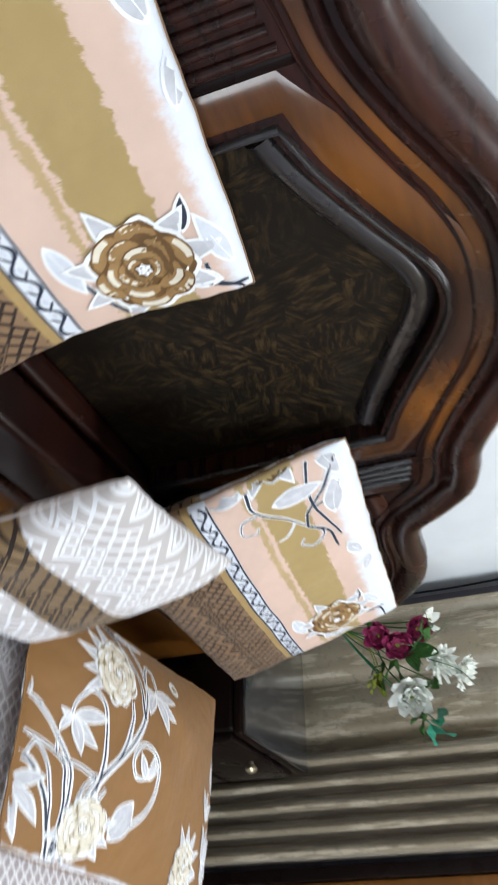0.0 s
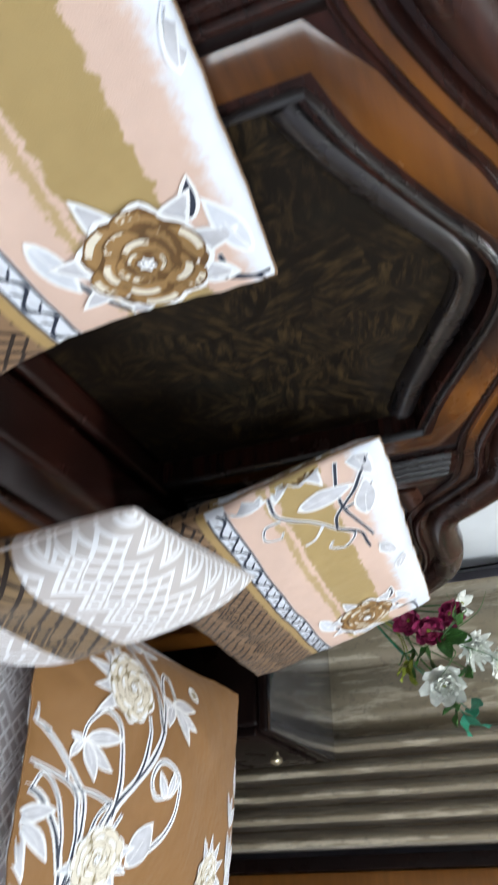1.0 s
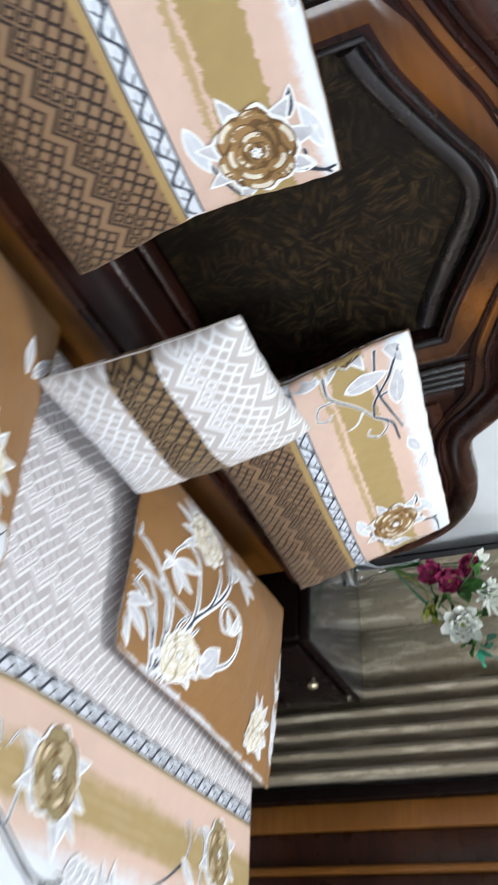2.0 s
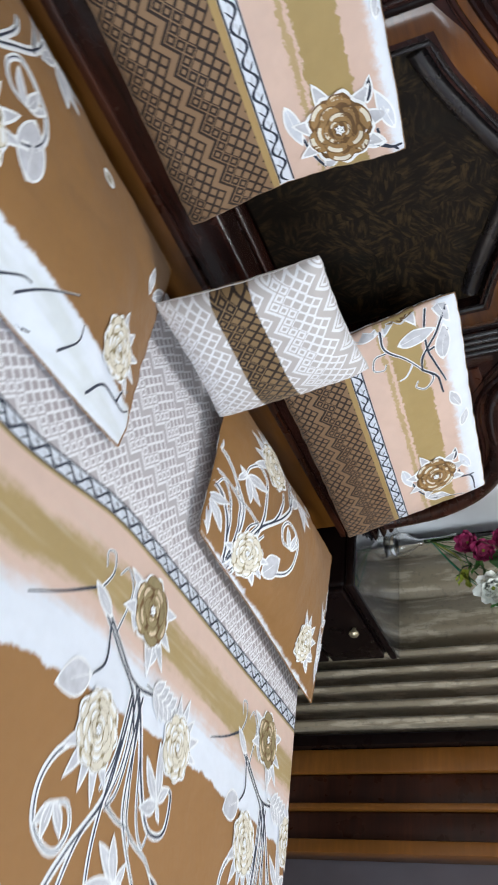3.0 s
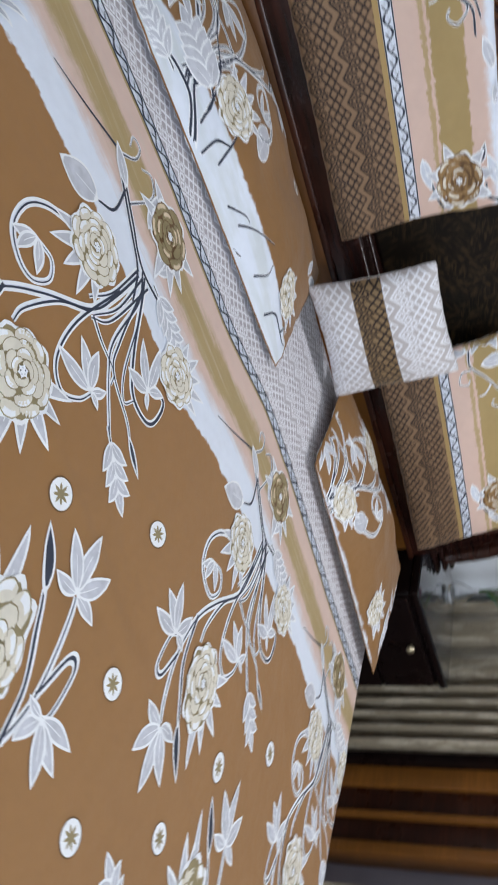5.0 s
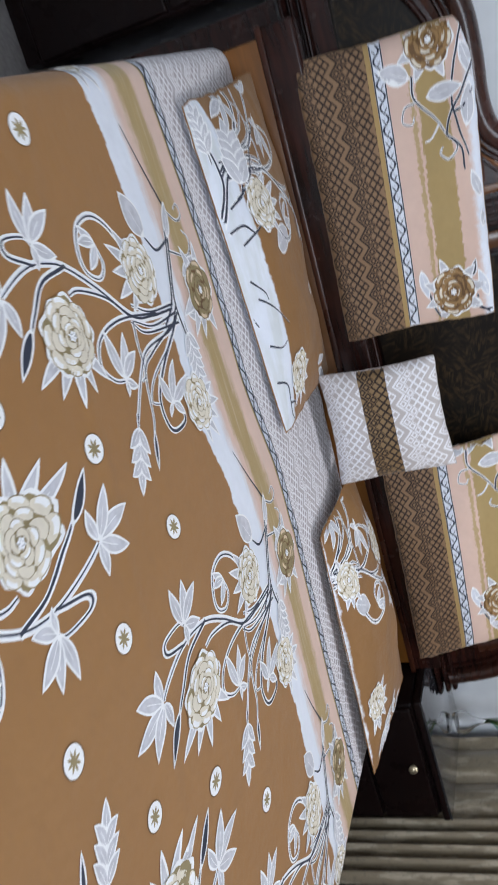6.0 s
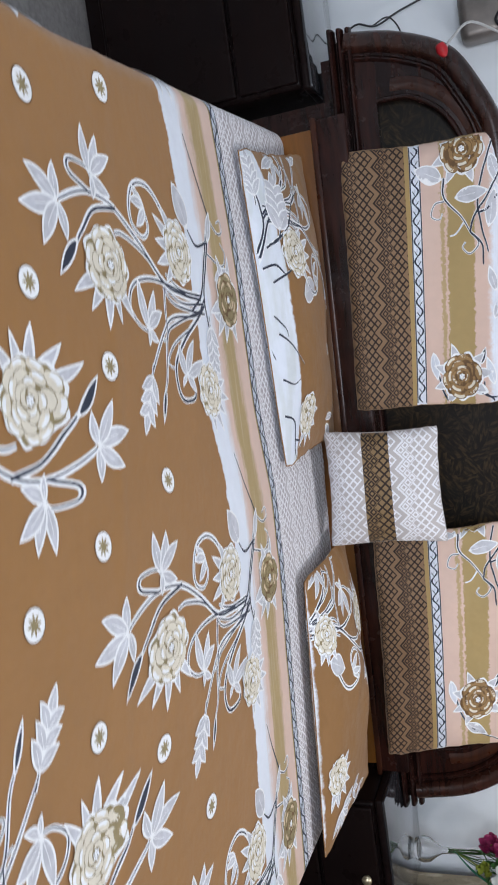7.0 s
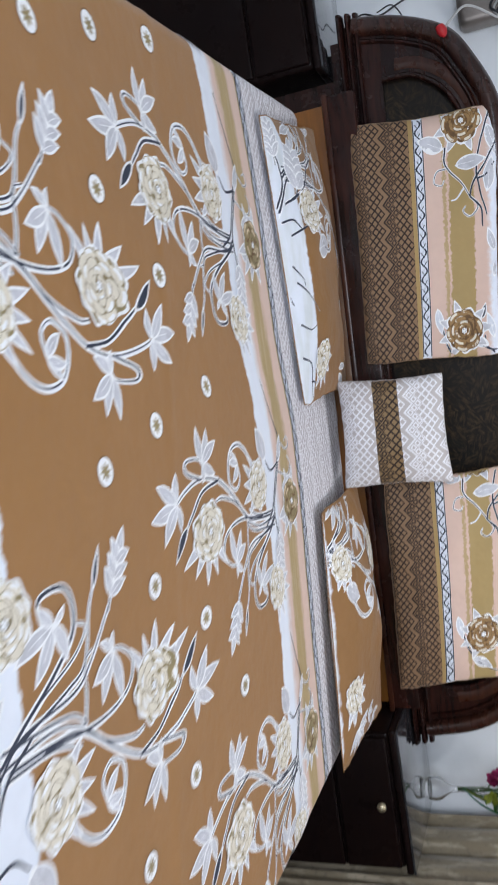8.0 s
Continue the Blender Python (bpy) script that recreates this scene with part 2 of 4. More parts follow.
M_WINFRAME = plain("white_window_paint", (0.75, 0.75, 0.73), 0.5, 0.05, 20)
# prints
K_WHITE = plain("print_white", (0.93, 0.94, 0.96), 0.65, 0.05, 60)
K_GREY = plain("print_grey", (0.60, 0.605, 0.65), 0.65, 0.16, 60)
K_PALE = plain("print_pale_blue_white", (0.70, 0.73, 0.80), 0.65, 0.10, 60)
K_NAVY = plain("print_navy", (0.022, 0.030, 0.055), 0.65, 0.1, 60)
K_CREAM = plain("print_cream", (0.79, 0.73, 0.61), 0.65, 0.08, 60)
K_TAN = plain("print_olive_tan", (0.30, 0.235, 0.115), 0.65, 0.15, 60)
K_BROWN = plain("print_rose_brown", (0.15, 0.075, 0.022), 0.65, 0.25, 60)
K_MID = plain("print_mid_brown", (0.33, 0.19, 0.070), 0.65, 0.2, 60)
K_BUFF = plain("print_buff", (0.72, 0.58, 0.40), 0.65, 0.12, 60)
PRINTS = [K_WHITE, K_GREY, K_PALE, K_NAVY, K_CREAM, K_TAN, K_BROWN, K_BUFF, K_MID]
WH, GR, PA, NA, CR, TA, BR, BU, MI = range(9)


# ---- building helpers ----
def thing(name, label, category, at=(0, 0, 0), group="", kind=""):
    ob = new(name)
    ob.matrix_world = Matrix.Translation(at)
    return tagged(ob, label, category, group, kind)


def part(name, bm, material, parent=None, label="", smooth=True):
    bmesh.ops.recalc_face_normals(bm, faces=bm.faces)
    me = bpy.data.meshes.new(name)
    bm.to_mesh(me)
    bm.free()
    for mt in material if isinstance(material, list) else [material]:
        me.materials.append(mt)
    if smooth:
        me.polygons.foreach_set("use_smooth", [True] * len(me.polygons))
        me.set_sharp_from_angle(angle=radians(38))
    ob = new(name, me)
    if parent:
        ob.parent = parent
        ob.matrix_parent_inverse = parent.matrix_world.inverted()
    return tagged(ob, label)


def from_lists(name, verts, faces, mats, mat_index, parent, label="", uvs=None, smooth=True):
    me = bpy.data.meshes.new(name)
    me.from_pydata(verts, [], faces)
    for mt in mats:
        me.materials.append(mt)
    if mat_index:
        me.polygons.foreach_set("material_index", mat_index)
    if smooth:
        me.polygons.foreach_set("use_smooth", [True] * len(me.polygons))
    if uvs:
        layer = me.uv_layers.new(name="UVMap")
        for lp in me.loops:
            layer.data[lp.index].uv = uvs[lp.vertex_index]
    me.update()
    ob = new(name, me)
    if parent:
        ob.parent = parent
        ob.matrix_parent_inverse = parent.matrix_world.inverted()
    return tagged(ob, label)


def box(bm, x0, x1, y0, y1, z0, z1, bev=0.0, seg=2):
    r = bmesh.ops.create_cube(bm, size=1)
    vs = r["verts"]
    for v in vs:
        v.co = Vector((x0 if v.co.x < 0 else x1, y0 if v.co.y < 0 else y1, z0 if v.co.z < 0 else z1))
    if bev:
        es = {e for v in vs for e in v.link_edges}
        bmesh.ops.bevel(bm, geom=list(es), offset=bev, segments=seg, profile=0.6, affect="EDGES")
    return bm


def spline(pts, n=8):
    """Catmull-Rom through pts."""
    P = [Vector(p) for p in pts]
    P = [2 * P[0] - P[1]] + P + [2 * P[-1] - P[-2]]
    out = []
    for i in range(1, len(P) - 2):
        a, b, c, d = P[i - 1:i + 3]
        for k in range(n):
            t = k / n
            out.append(0.5 * (2 * b + (c - a) * t + (2 * a - 5 * b + 4 * c - d) * t * t + (3 * b - 3 * c + d - a) * t ** 3))
    return out + [P[-2]]


def tube(bm, pts, radius, sides=8, taper=1.0):
    rings = []
    n = len(pts)
    for i, p in enumerate(pts):
        t = (pts[min(i + 1, n - 1)] - pts[max(i - 1, 0)]).normalized()
        a = t.orthogonal().normalized() if i == 0 else (rings_a - t * rings_a.dot(t)).normalized()
        rings_a = a
        b = t.cross(a)
        r = radius * (1 + (taper - 1) * i / max(1, n - 1))
        rings.append([bm.verts.new(p + (a * math.cos(2 * math.pi * k / sides) + b * math.sin(2 * math.pi * k / sides)) * r) for k in range(sides)])
    for r0, r1 in zip(rings, rings[1:]):
        for k in range(sides):
            bm.faces.new((r0[k], r0[(k + 1) % sides], r1[(k + 1) % sides], r1[k]))
    bm.faces.new(rings[0][::-1])
    bm.faces.new(rings[-1])


def lathe(bm, profile, at, sides=24):
    rings = []
    for r, z in profile:
        rings.append([bm.verts.new(Vector(at) + Vector((r * math.cos(2 * math.pi * k / sides), r * math.sin(2 * math.pi * k / sides), z))) for k in range(sides)])
    for r0, r1 in zip(rings, rings[1:]):
        for k in range(sides):
            bm.faces.new((r0[k], r0[(k + 1) % sides], r1[(k + 1) % sides], r1[k]))
    bm.faces.new(rings[0][::-1])
    bm.faces.new(rings[-1])


# ---- the room ----
def struct(name, label, bm, mat, smooth=False):
    ob = part(name, bm, mat, None, smooth=smooth)
    return tagged(ob, label, name.split("_")[0], kind="structure")


struct("floor", "grey speckled polished floor of the bedroom", box(bmesh.new(), ROOM_X0 - 0.2, ROOM_X1 + 0.2, ROOM_Y0 - 0.2, ROOM_Y1 + 0.2, -0.1, 0), M_FLOOR)
struct("ceiling", "plain white painted ceiling", box(bmesh.new(), ROOM_X0 - 0.2, ROOM_X1 + 0.2, ROOM_Y0 - 0.2, ROOM_Y1 + 0.2, ROOM_H, ROOM_H + 0.1), M_CEIL)
struct("wall_north", "pale bluish-white painted wall behind the bed", box(bmesh.new(), ROOM_X0 - 0.2, ROOM_X1 + 0.2, ROOM_Y1, ROOM_Y1 + 0.2, 0, ROOM_H), M_WALL)
struct("wall_east", "grey-lilac painted wall behind curtains", box(bmesh.new(), ROOM_X1, ROOM_X1 + 0.2, ROOM_Y0, ROOM_Y1, 0, ROOM_H), M_LILAC)
struct("wall_west", "pale bluish-white painted wall", box(bmesh.new(), ROOM_X0 - 0.2, ROOM_X0, ROOM_Y0, ROOM_Y1, 0, ROOM_H), M_WALL)
bm = bmesh.new()
WX0, WX1, WZ0, WZ1 = -1.15, 0.55, 0.88, 2.3
box(bm, ROOM_X0 - 0.2, WX0, ROOM_Y0 - 0.2, ROOM_Y0, 0, ROOM_H)
box(bm, WX1, ROOM_X1 + 0.2, ROOM_Y0 - 0.2, ROOM_Y0, 0, ROOM_H)
box(bm, WX0, WX1, ROOM_Y0 - 0.2, ROOM_Y0, 0, WZ0)
box(bm, WX0, WX1, ROOM_Y0 - 0.2, ROOM_Y0, WZ1, ROOM_H)
struct("wall_south", "pale bluish-white painted wall with an assumed window, out of view", bm, M_WALL)
# assumed window, never in view, built round the added daylight lamp
win = thing("assumed_window", "white painted window assumed out of view in the far wall", "window", kind="structure")
for a, b, c, d in ((WX0, WX1, WZ0, WZ0 + 0.05), (WX0, WX1, WZ1 - 0.05, WZ1), (WX0, WX0 + 0.05, WZ0 + 0.05, WZ1 - 0.05), (WX1 - 0.05, WX1, WZ0 + 0.05, WZ1 - 0.05), (-0.325, -0.275, WZ0 + 0.05, WZ1 - 0.05)):
    part("window_frame", box(bmesh.new(), a, b, ROOM_Y0 - 0.14, ROOM_Y0 - 0.08, c, d, 0.004), M_WINFRAME, win)
# assumed fixture out of view, housing only, put behind the added key lamp
lamp = thing("assumed_tube_light", "white tube light assumed out of view high on the side wall", "tube light", (1.7, -1.15, 2.5))
part("housing", box(bmesh.new(), 1.655, 1.718, -1.77, -0.53, 2.49, 2.57, 0.008), M_WINFRAME, lamp)


# ---- curtains and the brown panel on the side wall ----
def curtain(y0, y1, x, folds, seed, label):
    rnd = random.Random(seed)
    ob = thing("curtain", label, "curtain", (x, (y0 + y1) / 2, 0.02), group="curtains on the side wall")
    ny, nz = 200, 24
    ph = [rnd.uniform(0, 6.28) for _ in range(4)]
    verts, faces = [], []
    for side in (0, 1):
        for j in range(nz + 1):
            z = 0.03 + 2.35 * j / nz
            for i in range(ny + 1):
                s = i / ny
                # tight pleats near the free edge, loose waves beyond
                g = folds * (1.7 * s if s < 0.42 else 0.714 + 0.55 * (s - 0.42))
                w = 2 * math.pi * (g + 0.05 * math.sin(5 * s + ph[0]))
                amp = 0.030 if s < 0.42 else 0.030 - 0.016 * min(1, (s - 0.42) * 5)
                d = amp * (1.2 - 2.4 * abs(math.sin(w / 2)) ** 0.8) + 0.2 * amp * math.sin(2 * w + ph[2]) + 0.005 * math.sin(1.7 * z + 6 * s + ph[3])
                verts.append((x + d + side * 0.003, y0 + (y1 - y0) * s + 0.006 * math.sin(w + 1.2), z))
    n1 = (ny + 1) * (nz + 1)
    for side in (0, 1):
        for j in range(nz):
            for i in range(ny):
                a = side * n1 + j * (ny + 1) + i
                f = (a, a + 1, a + ny + 2, a + ny + 1)
                faces.append(f if side else f[::-1])
    from_lists("fabric", verts, faces, [M_CURTAIN], None, ob)
    bm = bmesh.new()
    tube(bm, [Vector((x, y0 - 0.04, 2.4)), Vector((x, y1 + 0.04, 2.4))], 0.013, 10)
    part("rod", bm, M_METAL, ob)
    return ob


curtain(-0.452, 0.17, 1.612, 7, 3, "silver-beige damask curtain hanging in folds beside the nightstand")
curtain(-1.75, -0.885, 1.612, 9, 5, "silver-beige damask curtain hanging in folds along the wall")
door = thing("cupboard_panel", "orange-brown and dark wooden cupboard panel between two curtains", "cupboard", (1.66, -0.6, 0))
part("dark_stile", box(bmesh.new(), 1.60, 1.718, -0.490, -0.458, 0.0, 2.3, 0.004), M_BLACK, door, "near-black wooden edge")
for a, b, mt, d in ((-0.560, -0.492, M_ORANGE, 0.0), (-0.642, -0.562, M_REDDISH, 0.014), (-0.662, -0.644, M_ORANGE, -0.004), (-0.737, -0.664, M_REDDISH, 0.014), (-0.775, -0.739, M_ORANGE, 0.0)):
    part("panel_board", box(bmesh.new(), 1.625 + d, 1.716, a, b, 0.0, 2.3, 0.006), mt, door)


# ---- the bed ----
BX, SLOPE, YAW = 0.172, -0.033, radians(2.6)
COSY, SINY = math.cos(YAW), math.sin(YAW)


def hb(s, d, z):
    """Headboard place: s along it from its middle, d towards the viewer, z up."""
    return Vector((BX + s * COSY + d * SINY, s * SINY - d * COSY, z + SLOPE * s))


def hb_all(bm):
    for v in bm.verts:
        v.co = hb(v.co.x, -v.co.y, v.co.z)
    return bm


def mirror(half):
    return [(-x, z) for x, z in reversed(half)][:-1] + half if half[0][0] == 0 else [(-x, z) for x, z in reversed(half)] + half


def curve2(pts, n=7):
    return [(p.x, p.z) for p in spline([(x, 0, z) for x, z in pts], n)]


CREST = [(0, 1.336), (0.09, 1.330), (0.16, 1.311), (0.223, 1.282), (0.287, 1.250), (0.358, 1.222), (0.42, 1.214), (0.476, 1.200), (0.523, 1.164), (0.552, 1.136), (0.592, 1.098), (0.66, 1.086)]
END_L = [(0.76, 1.088), (0.87, 1.078), (0.98, 1.030), (1.08, 0.960), (1.145, 0.83), (1.175, 0.70)]
END_R = [(0.75, 1.084), (0.84, 1.068), (0.92, 1.026), (0.985, 0.960), (1.038, 0.85), (1.060, 0.70)]
OUT = curve2([(-x, z) for x, z in reversed(CREST[1:] + END_L)] + CREST + END_R, 6)
BASE_Z, LOW_Z = 0.672, 0.645


def offset(path, d):
    out = []
    for i, p in enumerate(path):
        a, b = path[max(i - 1, 0)], path[min(i + 1, len(path) - 1)]
        t = Vector((b[0] - a[0], b[1] - a[1])).normalized()
        out.append((p[0] + t.y * d, p[1] - t.x * d))
    return out


def clean(path, gap=0.004):
    keep = [path[0]]
    for p in path[1:]:
        if (Vector(p) - Vector(keep[-1])).length > gap:
            keep.append(p)
    return keep


def bead(path, width, height, d0, steps=7, flat=0.0):
    """A rounded moulding laid along a path of (s, z), its foot at depth d0."""
    bm = bmesh.new()
    rows = []
    for i, p in enumerate(path):
        a, b = path[max(i - 1, 0)], path[min(i + 1, len(path) - 1)]
        t = Vector((b[0] - a[0], b[1] - a[1])).normalized()
        nx, nz = t.y, -t.x
        row = []
        for k in range(steps + 1):
            an = math.pi * k / steps
            w = -math.cos(an) * width / 2
            h = max(0.0, math.sin(an)) ** (1.0 - flat) * height
            row.append(bm.verts.new(hb(p[0] + nx * w, d0 + h, p[1] + nz * w)))
        rows.append(row)
    for r0, r1 in zip(rows, rows[1:]):
        for k in range(steps):
            bm.faces.new((r0[k], r0[k + 1], r1[k + 1], r1[k]))
        bm.faces.new((r0[0], r1[0], r1[-1], r0[-1]))
    bm.faces.new(rows[0])
    bm.faces.new(rows[-1][::-1])
    return bm


def slab(loops, d0, d1):
    """A board with holes: the first loop is its outline."""
    bm = bmesh.new()
    edges = []
    for lp in loops:
        vs = [bm.verts.new((x, -d1, z)) for x, z in lp]
        edges += [bm.edges.new((vs[i], vs[(i + 1) % len(vs)])) for i in range(len(vs))]
    bmesh.ops.triangle_fill(bm, use_beauty=True, use_dissolve=False, edges=edges, normal=(0, -1, 0))
    r = bmesh.ops.extrude_face_region(bm, geom=bm.faces[:])
    for v in r["geom"]:
        if isinstance(v, bmesh.types.BMVert):
            v.co.y = -d0
    return hb_all(bm)


bed = thing("bed", "dark mahogany double bed with a carved arched headboard", "bed", (BX, -1.0, 0))
# middle recess: ogee arch
ARCH = curve2([(-0.280, 1.084), (-0.215, 1.107), (-0.122, 1.154), (-0.052, 1.192), (0.0, 1.203), (0.052, 1.192), (0.122, 1.156), (0.205, 1.112), (0.280, 1.080)], 6)
CENTRE = [(-0.280, 0.70)] + ARCH + [(0.280, 0.70)]
SIDE = curve2([(0.465, 1.0), (0.55, 1.004), (0.68, 1.002), (0.82, 0.985), (0.92, 0.935), (0.975, 0.86), (0.985, 0.80)], 6)
SIDE_R = [(0.465, 0.765)] + [(0.465 + 0.83 * (x - 0.465), z) for x, z in SIDE] + [(0.895, 0.765)]
SIDE_L = [(-0.985, 0.765)] + [(-x, z) for x, z in reversed(SIDE)] + [(-0.465, 0.765)]
outline = [(-1.12, LOW_Z - 0.022), (-1.12, LOW_Z + 0.02), (-1.175, LOW_Z + 0.03)] + clean(OUT) + [(1.060, LOW_Z)]
head = part("headboard", slab([outline, CENTRE[::-1], SIDE_R[::-1], SIDE_L[::-1]], 0.0, 0.035), M_DARK, bed)
part("backing_board", slab([[(x * 0.985, z - 0.012) for x, z in outline]], -0.03, -0.004), M_BLACK, head)
part("burr_panel", slab([[(x * 1.03, z + 0.006) for x, z in CENTRE]], -0.003, 0.0045), M_BURR, head, "dark feathered burr veneer panel")
for sgn in (-1, 1):
    path = SIDE_R if sgn > 0 else SIDE_L
    part("side_panel", slab([[(x, z) for x, z in path]], -0.003, 0.003), M_BURR, head, "dark burr veneer side panel")
    arc = path[1:-1]
    part("side_inlay", bead(offset(arc, -0.034), 0.036, 0.005, 0.034, 4, 0.5), M_REDDISH, head, "reddish polished band")
    part("side_bead", bead([p for p in path], 0.016, 0.012, 0.033), M_DARK, head)
part("arch_bead", bead([(-0.288, 0.71)] + offset(ARCH, -0.009) + [(0.288, 0.71)], 0.010, 0.010, 0.032), M_GLOSS, head, "thin black glossy bead")
part("inner_cove", bead(offset(ARCH, 0.020)[1:-1], 0.038, 0.020, 0.003, 9), M_GLOSS, head, "black glossy cove")
part("crest_roll", bead(clean(offset(OUT, 0.024)), 0.056, 0.038, 0.025, 10, 0.2), M_CREST, head, "thick rounded crest moulding")
part("crest_fillet", bead(clean(offset(OUT, 0.066)), 0.016, 0.014, 0.033), M_DARK, head)
inlay = [(-0.318, 0.71), (-0.318, 1.104)] + offset(ARCH, -0.041)[3:-3] + [(0.318, 1.100), (0.318, 0.71)]
part("arch_inlay", bead(inlay, 0.046, 0.004, 0.034, 4, 0.5), M_AMBER, head, "amber-toned sprayed band")
BAND = curve2(mirror([(0, 1.258), (0.08, 1.252), (0.155, 1.228), (0.206, 1.203), (0.274, 1.172), (0.335, 1.148), (0.40, 1.136), (0.46, 1.118), (0.51, 1.076), (0.57, 1.036), (0.66, 1.024)]), 6)
part("arch_band", bead(BAND, 0.022, 0.005, 0.034, 4, 0.5), M_AMBER, head, "amber-toned sprayed band")
part("arch_fillet", bead(offset(BAND, 0.018), 0.006, 0.006, 0.034), M_DARK, head)
for sgn in (-1, 1):
    bm = slab([[(sgn * 0.352, 0.70), (sgn * 0.352, 1.128), (sgn * 0.424, 1.112), (sgn * 0.424, 0.70)][::sgn]], 0.03, 0.039)
    pil = part("pilaster", bm, M_DARK, head, "fluted pilaster")
    # black strip laid on for the shade in the gap beside the pilaster
    part("gap_shade", bead([(sgn * 0.345, 0.71), (sgn * 0.345, 1.126)], 0.013, 0.002, 0.035, 4, 0.5), M_BLACK, head, "black strip standing for the shaded gap")
    for x in (0.360, 0.378, 0.396, 0.414):
        part("flute", bead([(sgn * x, 0.71), (sgn * x, 1.117 - 0.2 * (x - 0.352))], 0.012, 0.008, 0.037), M_GLOSS if sgn > 0 else M_DARK, pil)
    part("stile_band", bead([(sgn * 0.442, 0.80), (sgn * 0.442, 1.085)], 0.022, 0.004, 0.034, 4, 0.5), M_AMBER, head, "amber-toned sprayed band")
# plinth of the headboard, with a stepped moulding along its top
part("plinth", slab([[(-1.01, 0.02), (-1.01, LOW_Z - 0.002), (0.905, LOW_Z - 0.002), (0.905, 0.02)]], -0.03, 0.055), M_DARK, head)
for z, w, h in ((BASE_Z - 0.012, 0.022, 0.040), (BASE_Z + 0.012, 0.020, 0.030), (BASE_Z + 0.034, 0.018, 0.020)):
    for a, b in ((-1.185, -0.43), (0.43, 1.078)):
        part("foot_moulding", bead([(a, z), (b, z)], w, h, 0.033), M_DARK, head)
part("panel_sill", bead([(-0.31, 0.692), (0.31, 0.692)], 0.016, 0.010, 0.034), M_DARK, head)
# shelf rail in front of the plinth, behind the mattress
bm = bmesh.new()
box(bm, -0.955, 0.925, -0.135, -0.056, 0.597, 0.695, 0.010, 3)
part("shelf_rail", hb_all(bm), M_DARK, bed, "dark polished ledge")
part("rail_bead", hb_all(box(bmesh.new(), -0.958, 0.928, -0.142, -0.134, 0.600, 0.616, 0.0035)), M_REDDISH, bed, "thin shiny bead")
part("amber_rail", hb_all(box(bmesh.new(), -0.935, 0.905, -0.118, -0.056, 0.40, 0.596, 0.003)), M_ORANGE, bed, "orange-brown wooden board")
for x0, x1 in ((-0.68, -0.645), (1.025, 1.06)):
    part("side_rail", box(bmesh.new(), x0, x1, -2.04, -0.14, 0.12, 0.40, 0.006), M_BLACK, bed)
part("foot_rail", box(bmesh.new(), -0.68, 1.06, -2.08, -2.042, 0.12, 0.42, 0.008), M_BLACK, bed)
part("slat_deck", box(bmesh.new(), -0.64, 1.02, -2.04, -0.14, 0.30, 0.335), M_BLACK, bed)
for x in (-0.66, 1.04):
    part("foot", box(bmesh.new(), x - 0.035, x + 0.035, -2.07, -2.0, 0.0, 0.12, 0.006), M_BLACK, bed)
bm = box(bmesh.new(), -0.635, 1.035, -2.035, -0.15, 0.338, 0.525, 0.03, 3)
for v in bm.verts:
    if v.co.z > 0.45 and v.co.x > 0.5:
        v.co.z -= 0.055
mattress = part("mattress", bm, M_WINFRAME)
tagged(mattress, "mattress under a printed sheet on the bed", "mattress")

# ---- the printed sheet ----
TOP = 0.55
Y_BACK, Y_FOOT = -0.145, -2.05


def x_left(y):
    return -0.775 + 0.094 * (-0.15 - y) if y > -1.3 else -0.667


def x_right(y):
    return 1.076 - 0.006 * (-0.15 - y)


def ruffle(x, y):
    # the mattress sinks a little towards the curtain side
    h = 0.002 - 0.05 * max(0.0, min(x, 1.1) - 0.12) + 0.0022 * noise.noise((x * 3.1, y * 2.3, 4.0)) + 0.0012 * noise.noise((x * 9, y * 7, 1.0))
    return h + 0.0022 * math.exp(-((x * 0.22 + y + 1.33) / 0.018) ** 2) + 0.0016 * math.exp(-((x + y * 0.3 - 0.1) / 0.020) ** 2)


def sheet_at(u, v, lift=0.0):
    """Place on the sheet: u across and v along the bed, measured on the cloth."""
    xl, xr = x_left(v), x_right(v)
    r = 0.045
    zb = 0.0
    e = Y_BACK - v
    if e < r:
        e = max(e, 0.0)
        zb = r - math.sqrt(max(0.0, r * r - (r - e) ** 2))
    e = v - Y_FOOT
    if e < r:
        zb += r - math.sqrt(max(0.0, r * r - (r - max(e, 0)) ** 2))
    sgn, over = 0, 0.0
    if u > xr - r:
        sgn, over, edge = 1, u - (xr - r), xr - r
    elif u < xl + r:
        sgn, over, edge = -1, (xl + r) - u, xl + r
    z = TOP + ruffle(u, v) - zb
    if not sgn:
        return Vector((u, v, z + lift))
    an = over / r
    if an < math.pi / 2:
        return Vector((edge + sgn * (r + lift) * math.sin(an), v, z - r + (r + lift) * math.cos(an)))
    down = over - r * math.pi / 2
    flare = 0.012 * math.sin(v * 17 + 3 * noise.noise((v * 2, 0, 5.0))) * min(1, down * 6) + 0.03 * down
    return Vector((edge + sgn * (r + lift + flare), v, z - r - down))


def soft_step(t):
    t = min(1.0, max(0.0, t))
    return t * t * (3 - 2 * t)


def pull(x, y):
    """How far the cloth is pulled askew."""
    left = max(0.0, -0.35 - x)
    lift = 0.044 * soft_step((x + 0.12) / 0.34) * (0.12 + 0.88 * soft_step((y + 1.42) / 0.28))
    return -0.055 * max(0.0, x - 0.22) - 0.05 * left, lift - 0.085 * left


def warp(x, y):
    a, b = pull(x, y)
    return x + a, y + b


